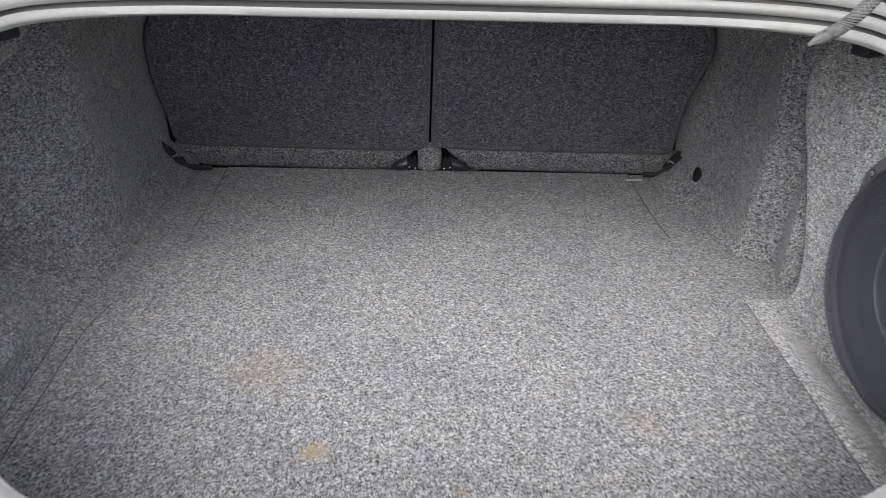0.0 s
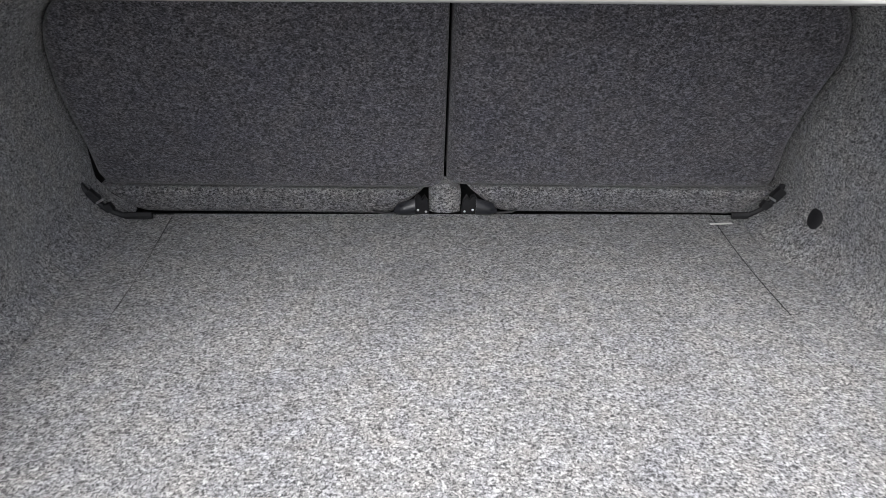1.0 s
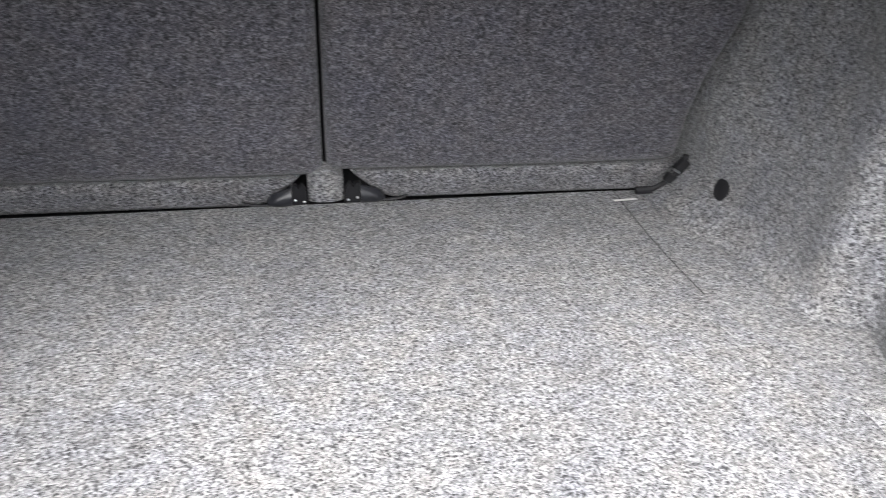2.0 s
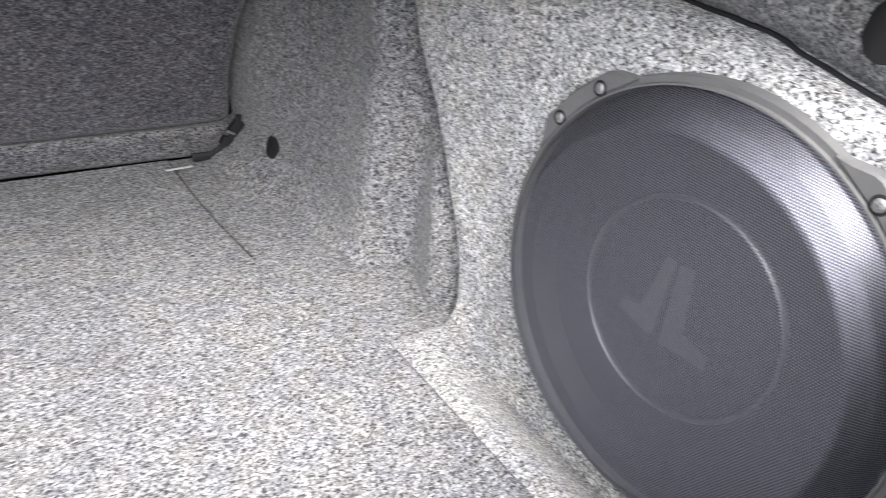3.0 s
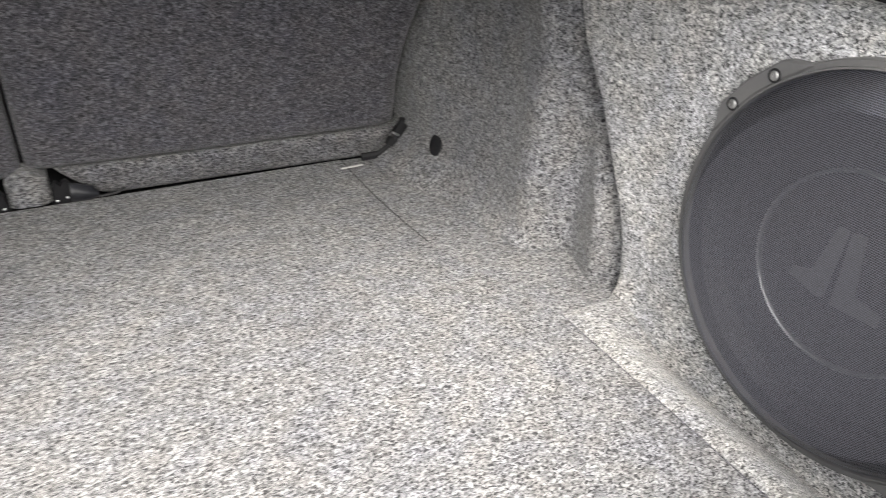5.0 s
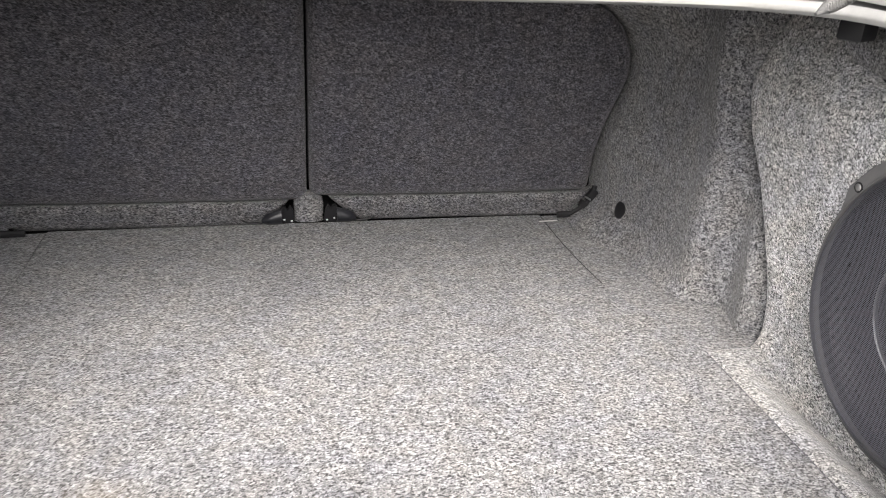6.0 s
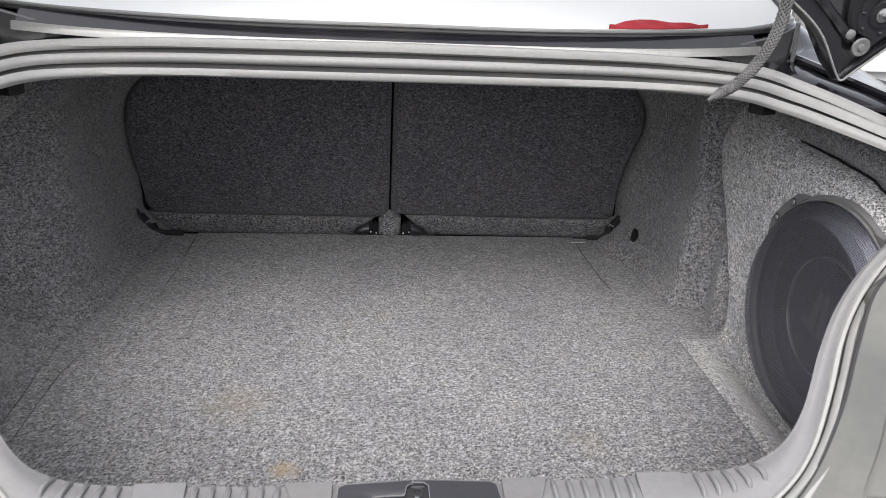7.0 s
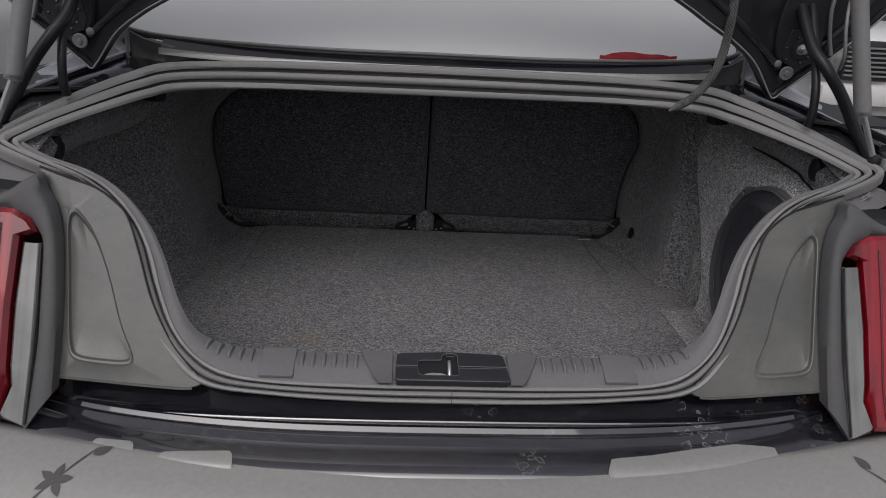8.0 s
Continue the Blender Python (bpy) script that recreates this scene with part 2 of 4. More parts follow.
def smooth(a, b, v):
    t = min(1.0, max(0.0, (v - a) / (b - a)))
    return t * t * (3 - 2 * t)


def bell(v, middle, width):
    return math.exp(-((v - middle) / width) ** 2)


def curve_at(points, t):
    """A point of the smooth curve through points, t from 0 to 1."""
    n = len(points) - 1
    f = min(max(t, 0.0), 1.0) * n
    i = min(int(f), n - 1)
    f -= i
    p = [Vector(points[min(max(k, 0), n)]) for k in (i - 1, i, i + 1, i + 2)]
    return 0.5 * (2 * p[1] + (p[2] - p[0]) * f + (2 * p[0] - 5 * p[1] + 4 * p[2] - p[3]) * f * f + (3 * p[1] - p[0] - 3 * p[2] + p[3]) * f ** 3)


def sheet(fn, nu, nv, bm=None, loop_u=False, loop_v=False):
    bm = bm or bmesh.new()
    rows = [[bm.verts.new(fn(i / nu, j / nv)) for j in range(nv + (0 if loop_v else 1))] for i in range(nu + (0 if loop_u else 1))]
    for i in range(nu):
        a, b = rows[i], rows[(i + 1) % len(rows)]
        for j in range(nv):
            k = (j + 1) % len(a)
            bm.faces.new((a[j], b[j], b[k], a[k]))
    return bm


def shell(fn, nu, nv, off, bm=None):
    """A sheet with thickness: off is the way from its face to its back."""
    off = Vector(off)
    bm = bm or bmesh.new()
    f = [[bm.verts.new(fn(i / nu, j / nv)) for j in range(nv + 1)] for i in range(nu + 1)]
    g = [[bm.verts.new(v.co + off) for v in r] for r in f]
    for i in range(nu):
        for j in range(nv):
            bm.faces.new((f[i][j], f[i + 1][j], f[i + 1][j + 1], f[i][j + 1]))
            bm.faces.new((g[i][j], g[i][j + 1], g[i + 1][j + 1], g[i + 1][j]))
    for i in range(nu):
        for j in (0, nv):
            bm.faces.new((f[i][j], f[i + 1][j], g[i + 1][j], g[i][j]))
    for j in range(nv):
        for i in (0, nu):
            bm.faces.new((f[i][j], f[i][j + 1], g[i][j + 1], g[i][j]))
    return bm


def tube(points, radius, sides=10, samples=None, bm=None, closed=False, flat=1.0):
    """A round bar along the smooth curve through points."""
    bm = bm or bmesh.new()
    n = samples or 6 * len(points)
    pts = [curve_at(points, i / n) for i in range(n + 1)]
    rings, up = [], Vector((0.12, 0.31, 0.94)).normalized()
    for i, p in enumerate(pts):
        d = (pts[min(i + 1, n)] - pts[max(i - 1, 0)]).normalized()
        a = up - d * up.dot(d)
        if a.length < 0.05:
            a = d.orthogonal()
        a.normalize()
        up = a
        b = d.cross(a)
        rings.append([bm.verts.new(p + radius * (math.cos(2 * math.pi * k / sides) * a * flat + math.sin(2 * math.pi * k / sides) * b)) for k in range(sides)])
    for r, s in zip(rings, rings[1:]):
        for k in range(sides):
            bm.faces.new((r[k], r[(k + 1) % sides], s[(k + 1) % sides], s[k]))
    if not closed:
        bm.faces.new(rings[0][::-1])
        bm.faces.new(rings[-1])
    return bm


def box(size, m=None, bevel=0.0, segments=2, bm=None):
    one = bmesh.new()
    bmesh.ops.create_cube(one, size=1)
    bmesh.ops.scale(one, vec=size, verts=one.verts)
    if bevel:
        bmesh.ops.bevel(one, geom=one.edges, offset=bevel, segments=segments, affect="EDGES", profile=0.6)
    if m is not None:
        bmesh.ops.transform(one, matrix=m, verts=one.verts)
    return joined(one, bm)


def joined(one, bm):
    if bm is None:
        return one
    me = bpy.data.meshes.new("tmp")
    one.to_mesh(me)
    one.free()
    bm.from_mesh(me)
    bpy.data.meshes.remove(me)
    return bm


def turned(profile, m, segments=40, bm=None):
    """A turned solid: profile is (radius, height) from the axis out or round, about the local z of m."""
    one = bmesh.new()
    rings = []
    for r, h in profile:
        if r < 1e-6:
            rings.append([one.verts.new((0, 0, h))])
        else:
            rings.append([one.verts.new((r * math.cos(2 * math.pi * k / segments), r * math.sin(2 * math.pi * k / segments), h)) for k in range(segments)])
    for a, b in zip(rings, rings[1:]):
        for k in range(segments):
            q = (k + 1) % segments
            if len(a) == 1:
                one.faces.new((a[0], b[k], b[q]))
            elif len(b) == 1:
                one.faces.new((a[k], a[q], b[0]))
            else:
                one.faces.new((a[k], a[q], b[q], b[k]))
    bmesh.ops.transform(one, matrix=m, verts=one.verts)
    return joined(one, bm)


def plate(outline, place, depth, edge=0.002, bm=None):
    """A flat piece: outline in the plane's own two numbers, place(a, b, h) puts it in the world, h up to depth, with a chamfered edge."""
    one = bmesh.new()
    n = len(outline)
    ca, cb = sum(p[0] for p in outline) / n, sum(p[1] for p in outline) / n
    def ring(h, inset):
        out = []
        for i, (a, b) in enumerate(outline):
            (pa, pb), (na, nb) = outline[i - 1], outline[(i + 1) % n]
            ta, tb = na - pa, nb - pb
            ln = math.hypot(ta, tb) or 1
            sa, sb = -tb / ln, ta / ln
            if sa * (ca - a) + sb * (cb - b) < 0:
                sa, sb = -sa, -sb
            out.append(one.verts.new(place(a + sa * inset, b + sb * inset, h)))
        return out
    r = [ring(0, 0), ring(depth - edge, 0), ring(depth, edge)]
    for a, b in zip(r, r[1:]):
        for k in range(n):
            one.faces.new((a[k], a[(k + 1) % n], b[(k + 1) % n], b[k]))
    one.faces.new(r[0][::-1])
    one.faces.new(r[2])
    return joined(one, bm)


def rounded(points, steps=5):
    """A closed outline through points with soft corners."""
    n, out = len(points), []
    for i in range(n):
        p0, p1, p2 = Vector(points[i - 1]), Vector(points[i]), Vector(points[(i + 1) % n])
        r = 0.38
        a, b = p1.lerp(p0, r), p1.lerp(p2, r)
        for k in range(steps + 1):
            t = k / steps
            out.append(tuple((1 - t) ** 2 * a + 2 * t * (1 - t) * p1 + t * t * b))
    return out


def facing(place, normal, spin=0):
    """A pose at place whose z looks along normal."""
    return Matrix.Translation(place) @ Vector(normal).to_track_quat("Z", "Y").to_matrix().to_4x4() @ pose(0, 0, 0, 0, 0, spin)


# ---- ground ----
GROUND = -0.62
g = sheet(lambda u, v: Vector(((u - 0.5) * 600, (v - 0.5) * 600, GROUND)), 6, 6)
finish("ground", g, ASPHALT, label="dark worn asphalt round the car", category="ground", kind="structure")

# ---- luggage floor and liners ----
FLOOR_EDGE = [(-0.404, 1.435), (-0.407, 1.19), (-0.448, 1.02), (-0.478, 0.88), (-0.476, 0.45), (0.469, 0.45), (0.469, 0.966), (0.434, 1.075), (0.411, 1.15), (0.403, 1.425)]
f = plate([(-0.62, 0.405), (0.478, 0.405), (0.478, 0.945), (0.58, 0.945), (0.58, 1.433), (-0.62, 1.446)], lambda a, b, h: Vector((a, b, h - 0.0245)), 0.02, 0.001)
finish("floor", f, CARPET, label="grey needle-felt carpet lining the boot floor", category="floor", kind="structure")
mat_bm = plate(FLOOR_EDGE, lambda a, b, h: Vector((a, b, h - 0.004)), 0.0065, 0.003)
floor_mat = finish("boot_floor_mat", mat_bm, MAT_CARPET, label="grey speckled carpet mat flat on the boot floor", category="floor mat")
# Thin black bars draw the shadow line in the gap beside the mat.
for edge, thick in (([(-0.404, 1.422), (-0.403, 1.33), (-0.403, 1.24), (-0.407, 1.17), (-0.413, 1.12)], 0.0015), ([(-0.464, 0.95), (-0.478, 0.88), (-0.4785, 0.75), (-0.4765, 0.60), (-0.476, 0.46)], 0.0003), ([(0.403, 1.422), (0.401, 1.33), (0.403, 1.24), (0.409, 1.16)], 0.0011)):
    part("edge_shade", tube([(a, b, 0.0012 if a < 0 else 0.0020) for a, b in edge], thick, 6, 40), BLACK_PLASTIC, floor_mat, "thin dark line drawn as the shade along the mat edge")


def box_back(z):
    """Where the speaker box ends towards the cabin, at height z."""
    return float(np.interp(z, [-0.02, 0.03, 0.065, 0.10, 0.165, 0.20, 0.25, 0.29, 0.33, 0.40], [0.980, 0.985, 0.992, 1.006, 1.042, 1.058, 1.098, 1.114, 1.118, 1.112]))


# half-width of the gap round the seat backs, by height: it rounds in under the shelf
GAP_Z = [0.0, 0.025, 0.05, 0.12, 0.17, 0.21, 0.26, 0.29, 0.31, 0.34, 0.36, 0.40]
GAP_X = {1: [0.448, 0.482, 0.500, 0.493, 0.497, 0.504, 0.512, 0.507, 0.499, 0.475, 0.445, 0.340], -1: [0.468, 0.502, 0.518, 0.522, 0.525, 0.526, 0.521, 0.511, 0.498, 0.466, 0.430, 0.330]}


def wall_out(y, z, side):
    """How far out from the middle the side liner stands."""
    x = (0.517 if side > 0 else 0.520) + 0.010 * bell(z, 0.24, 0.09) - 0.030 * math.exp(-max(z, 0) / 0.018) * (smooth(1.04, 1.16, y) if side > 0 else 1.0)
    if side > 0:
        x += 0.012 * smooth(1.30, 1.02, y) - 0.30 * max(0, z - 0.32) * smooth(1.12, 1.26, y)
        x += 0.036 * smooth(1.112, 1.082, y) - 0.024 * smooth(1.088, 1.015, y) - 0.010 * bell(y, 1.124, 0.034) * smooth(-0.02, 0.05, z) + 0.012 * bell(y, 1.20, 0.03) * smooth(0.20, 0.33, z)
        x += 0.030 * smooth(box_back(z) + 0.030, box_back(z) + 0.004, y) + 0.10 * smooth(box_back(z) - 0.004, box_back(z) - 0.04, y)
    else:
        x -= 0.30 * max(0, z - 0.33)
        x += 0.075 * smooth(1.20, 0.92, y) * smooth(0.0, 0.10, z) + 0.025 * smooth(1.10, 0.95, y)
        x += 0.042 * bell(z, 0.127 - 0.47 * (y - 0.886), 0.012) * smooth(1.07, 0.95, y)
        x -= 0.05 * bell(z, 0.05, 0.035) * smooth(0.98, 0.80, y) + 0.010 * bell(y, 1.13, 0.04) * smooth(0.05, 0.2, z)
    k = smooth(1.24, 1.37, y)
    x = x * (1 - k) + k * float(np.interp(z, GAP_Z, GAP_X[side]))
    return x + 0.0025 * noise.noise((y * 14, z * 14, side * 5.0)) + (0.009 if side < 0 else 0.004) * noise.noise((y * 6.5, z * 8, 3 + side)) * smooth(0.0, 0.08, z) * (1 - k)


def liner_point(u, v, side):
    y = 0.46 + (0.985 if side > 0 else 1.0) * u
    z = -0.004 + (0.4265 - 0.0765 * smooth(0.94, 0.87, y)) * v
    return Vector((side * wall_out(y, z, side), y, z))


for side, nm in ((-1, "wall_left"), (1, "wall_right")):
    bm = shell(lambda u, v: liner_point(u, v, side), 140, 96, (side * 0.02, 0, 0))
    w = finish(nm, bm, CARPET, label="grey carpet liner moulded over the wheel arch", category="side liner", sharp=60, kind="structure")
    if side > 0:
        yy, zz = 1.319, 0.050
        slope_y, slope_z = (wall_out(yy + 0.01, zz, 1) - wall_out(yy - 0.01, zz, 1)) / 0.02, (wall_out(yy, zz + 0.01, 1) - wall_out(yy, zz - 0.01, 1)) / 0.02
        hole = turned([(0, 0.0025), (0.0125, 0.0025), (0.0150, 0.0012), (0.0150, -0.006)], facing((wall_out(yy, zz, 1) - 0.001, yy, zz), (-1, slope_y, slope_z)) @ Matrix.Diagonal((0.85, 1.2, 1, 1)), 28)
        part("liner_plug", hole, BLACK_PLASTIC, w, "round black push-in plug")

def shelf(u, v):
    x = -0.72 + 1.44 * u
    y0 = float(np.interp(abs(x), [0.0, 0.40, 0.44, 0.48, 0.53, 0.59, 0.72], [0.893, 0.893, 0.892, 0.865, 0.80, 0.735, 0.70]))
    return Vector((x, y0 + (1.443 - y0) * v, 0.4265 + 0.002 * noise.noise((x * 5, v * 4, 2))))
bm = shell(shelf, 72, 10, (0, 0, 0.004))
finish("ceiling", bm, BLACK_PLASTIC, label="dark underside of the parcel shelf", category="ceiling", kind="structure")

# padded carpet strip under the flange, on both sides, with a crease along it
ROLL = {1: [(0.562, 0.560, 0.290), (0.562, 0.592, 0.304), (0.562, 0.645, 0.318), (0.562, 0.700, 0.329), (0.562, 0.757, 0.340), (0.562, 0.830, 0.346), (0.560, 0.900, 0.347), (0.556, 0.955, 0.352), (0.546, 0.990, 0.376)],
        -1: [(0.553, 0.602, 0.312), (0.553, 0.660, 0.328), (0.552, 0.730, 0.336), (0.549, 0.810, 0.338), (0.543, 0.880, 0.338), (0.532, 0.940, 0.338), (0.518, 0.985, 0.342), (0.505, 1.010, 0.356)]}
ROLL_SHAPE = [(0.034, -0.10), (0.023, -0.02), (0.016, 0.05), (0.007, 0.16), (0.001, 0.28), (-0.003, 0.38), (-0.004, 0.50), (0.000, 0.59), (0.010, 0.66), (0.011, 0.70), (0.001, 0.76), (-0.006, 0.84), (-0.004, 0.92), (0.003, 0.97), (0.008, 1.0)]
for side in (-1, 1):
    def roll(u, v, side=side):
        p = curve_at(ROLL[side], u)
        top = float(np.interp(p.y, [0.50, 0.58, 0.66, 0.73, 0.845, 1.01], [0.346, 0.368, 0.396, 0.414, 0.421, 0.420]))
        q = curve_at([(a, 0, b) for a, b in ROLL_SHAPE], v)
        end = smooth(0.90, 1.0, u)
        dx = (q.x + 0.002 * noise.noise((p.y * 22, v * 3, side))) * (1 - end) + 0.030 * end
        return Vector((side * (p.x + dx), p.y + 0.008 * end * math.sin(math.pi * v), p.z + (top - p.z) * q.z + 0.002 * noise.noise((p.y * 15, v * 2, 4 + side))))
    sh = finish("liner_roll", shell(roll, 60, 39, (side * 0.006, 0, 0)), CARPET, label="padded grey carpet roll along the upper side of the boot", category="boot liner", sharp=70, group="padded carpet rolls")
    part("clip", box((0.030, 0.024, 0.024), pose(side * 0.474, 0.868, 0.411, 0, 0, side * 25), 0.004), BLACK_PLASTIC, sh, "black clip under the flange")
    at_plug = (0.5610, 0.690, 0.365) if side > 0 else (-0.5520, 0.680, 0.358)
    plug = turned([(0, 0.0035), (0.011, 0.0032), (0.0140, 0.0012), (0.0145, -0.012)], facing(at_plug, (-side, -0.05, 0.05)) @ Matrix.Diagonal((1, 1.22, 1, 1)), 32)
    part("liner_plug", plug, BLACK_PLASTIC, sh, "oval black plastic plug")

# Added dark wall that keeps outside light from leaking through the seat gaps.
bm = box((1.3, 0.02, 0.56), pose(0, 1.535, 0.22))
finish("wall_front", bm, BLACK_PLASTIC, label="dark wall added behind the rear seats to shut out light", category="bulkhead", kind="structure")

# ---- folding rear seat backs ----
def seat_y(x, z):
    return 1.452 - 0.33 * z - 0.035 * x


def seat_back(x0, x1, z0):
    s = empty("rear_seat_back", "upright charcoal carpeted back of a folding rear seat", "seat back", "folding rear seat backs")
    def face(u, v):
        z = z0 + (0.415 - z0) * v
        outer = wall_out(seat_y(x0, z), z, -1 if x0 < 0 else 1) - (0.006 if x0 < 0 else 0.010)
        xa, xb = (-outer, x1) if x0 < 0 else (x0, outer)
        x = xa + (xb - xa) * u
        e = min(u, 1 - u) * abs(x1 - x0)
        b = min(v, 1 - v) * 0.4
        round_off = 0.012 * math.exp(-e / 0.006) + 0.010 * math.exp(-b / 0.005)
        puff = -0.010 * math.sin(math.pi * u) * math.sin(math.pi * min(1, v + 0.15))
        return Vector((x, seat_y(x, z) + round_off + puff + 0.0015 * noise.noise((x * 9, z * 9, 1)), z))
    part("backrest_panel", shell(face, 70, 40, (0, 0.05, 0.016)), SEAT_CARPET, s, sharp=60)
    zb = -0.012 if x0 < 0 else -0.004
    def flap(u, v):
        if x0 < 0:
            fx0, fx1 = -0.470 - 0.046 * v, -0.080 + 0.048 * v
        else:
            fx0, fx1 = 0.080 - 0.048 * v, 0.458 + 0.040 * v
        x, z = fx0 + (fx1 - fx0) * u, zb + (z0 - 0.0005 - zb) * v
        e = min(u, 1 - u) * abs(fx1 - fx0)
        return Vector((x, seat_y(x, z) - 0.006 + 0.010 * math.exp(-e / 0.006) + 0.006 * math.exp(-min(v, 1 - v) * 0.035 / 0.003), z))
    part("lower_flap", shell(flap, 60, 8, (0, 0.03, 0)), FLAP_CARPET, s, "lighter grey carpet flap along the bottom edge", sharp=60)
    # Added black bar stands for the darkness in the gap below the seat.
    mid = (x0 + x1) / 2
    part("gap_shade_bar", box((abs(x1 - x0) - 0.03, 0.012, 0.022), pose(mid, seat_y(mid, 0) + 0.004, -0.030, 0, 0, -2.0), 0.003), BLACK_PLASTIC, s, "black bar added to darken the gap under the seat back")
    return s


seat_back(-0.522, -0.0025, 0.036)
seat_back(0.0025, 0.5105, 0.044)

# carpet tab over the middle hinge, with its brackets
tab = empty("centre_hinge_cover", "small carpet tab over the middle seat hinge with black brackets", "hinge cover")
def tab_face(u, v):
    x = -0.024 + 0.048 * u
    z = -0.002 + 0.052 * v * (1 - 0.35 * abs(2 * u - 1) ** 2.2)
    return Vector((x, 1.440 - 0.18 * z + 0.008 * abs(2 * u - 1) ** 3, z))
part("carpet_tab", shell(tab_face, 14, 10, (0, 0.03, 0)), CARPET, tab, sharp=70)
for side in (-1, 1):
    put = lambda a, b, h, side=side: Vector((side * a, 1.447 - 0.25 * b - h - 0.01, b))
    part("bracket", plate([(0.024, 0.002), (0.052, 0.000), (0.054, 0.012), (0.048, 0.026), (0.043, 0.036), (0.038, 0.034), (0.036, 0.028), (0.031, 0.036), (0.026, 0.026)], put, 0.008, 0.0012), BLACK_PLASTIC, tab)
    part("guard", shell(lambda u, v, put=put: put(0.045 + 0.032 * u, 0.001 + (0.030 - 0.012 * u ** 1.2 - 0.010 * smooth(0.75, 1.0, u)) * v + 0.004 * smooth(0.7, 1.0, u), 0.010 + 0.010 * math.sin(math.pi * v) * (1 - 0.6 * smooth(0.6, 1.0, u))), 10, 8, (0, 0.004, 0)), COVER_BLACK, tab, "glossy grey-black hinge guard")
    part("tongue", tube([put(0.076, 0.004, 0.008), put(0.098, 0.007, 0.010), put(0.108, 0.012, 0.010)], 0.0035, 6, flat=0.5), BLACK_PLASTIC, tab)
    for a, b in ((0.029, 0.007), (0.041, 0.010)):
        part("rivet", turned([(0, 0.002), (0.0014, 0.0015), (0.002, 0)], facing(put(a, b, 0.008), (0, -1, 0.25)), 12), STEEL, tab, "tiny bright rivet head")

# seat latches in the lower corners
for side, pts, rad in ((-1, [(-0.522, 1.415, 0.060), (-0.509, 1.414, 0.040), (-0.492, 1.414, 0.021), (-0.470, 1.416, 0.008)], 0.0055), (1, [(0.492, 1.402, 0.062), (0.489, 1.402, 0.046), (0.478, 1.404, 0.026), (0.455, 1.408, 0.008)], 0.0045)):
    la = empty("seat_latch", "black plastic seat latch in the lower corner of the seat back", "latch", "seat latches")
    part("latch_body", tube(pts, rad, 10, flat=0.8), CONE, la)
    a, b = Vector(pts[-1]), Vector((side * 0.432, pts[-1][1] + 0.004, 0.006))
    for k, size in ((1, (0.016, 0.010, 0.020)), (2, (0.020, 0.010, 0.013))):
        part("latch_block", box(size, pose(*pts[k], 0, side * (50 - 12 * k), 0), 0.002), CONE, la)
    part("latch_strap", tube([a, a.lerp(b, 0.5), b], 0.0055, 8), CONE, la)
    c = Vector(pts[1]).lerp(Vector(pts[2]), 0.4) + Vector((side * -0.006, -0.008, 0.004))
    part("latch_pin", box((0.012, 0.003, 0.003), pose(*c, 0, side * 30, 0), 0.0008), STEEL, la, "small pale metal pin")

scrap = box((0.034, 0.0042, 0.0008), pose(0.408, 1.390, 0.0042, 0, 0, 3), 0.0002)
finish("paper_scrap", scrap, PAPER, label="thin white paper strip lying on the carpet", category="paper scrap")

# ---- subwoofer enclosure and its driver ----
FN = Vector((-1.0, -0.0049, 0.0063)).normalized()


def face_x(y, z):
    return 0.5450 + 0.38 * max(0.0, z - 0.310) + 0.010 * smooth(0.68, 0.56, y)


enc = empty("subwoofer_enclosure", "carpeted subwoofer box fitted against the side of the boot", "speaker box")


def box_top(y):
    """Upper edge of the box face: low along the padded roll, up to the shelf behind it."""
    return float(np.interp(y, [0.47, 0.58, 0.595, 0.626, 0.66, 0.694, 0.734, 0.76, 0.84, 0.93, 0.97, 1.00], [0.262, 0.305, 0.311, 0.319, 0.326, 0.331, 0.338, 0.344, 0.348, 0.350, 0.375, 0.397]))


def box_face(u, v):
    u, v = 1 - (1 - u) ** 1.4, 1 - (1 - v) ** 1.5
    back = box_back(-0.05 + 0.447 * v)
    y = 0.47 + (back - 0.47) * u
    z = -0.05 + (0.05 + box_top(y)) * v
    x = face_x(y, z)
    x += 0.030 * math.exp(-(back - y) / 0.0045) - 0.012 * math.exp(-max(z, 0) / 0.010) * smooth(0.93, 0.97, y) * smooth(-0.05, 0.0, z)
    x += 0.032 * math.exp(-(box_top(y) - z) / 0.0035) * smooth(1.0, 0.95, y)
    return Vector((x + 0.002 * noise.noise((y * 16, z * 16, 7)), y, z))


CENTRE = Vector((0.5364, 0.7456, 0.1569))
front = shell(box_face, 110, 100, (0.03, 0.0, 0.0))
bmesh.ops.delete(front, geom=[f for f in front.faces if math.hypot(f.calc_center_median().y - CENTRE.y, f.calc_center_median().z - CENTRE.z) < 0.151], context="FACES")
part("front_panel", front, BOX_CARPET, enc, sharp=60)
# Thin black bar paints the shade of the gap above the box edge.
gap_shade = [(face_x(y, box_top(y)) + 0.0185 + 0.0012 * noise.noise((y * 60, 3, 1)), y, box_top(y) - 0.0012 + 0.0010 * noise.noise((y * 90, 5, 2))) for y in [0.50 + 0.01 * k for k in range(47)]]
part("edge_line", tube(gap_shade, 0.0020, 6, 140), CONE, enc, "black strip drawn as the shade between the box and the padded roll")


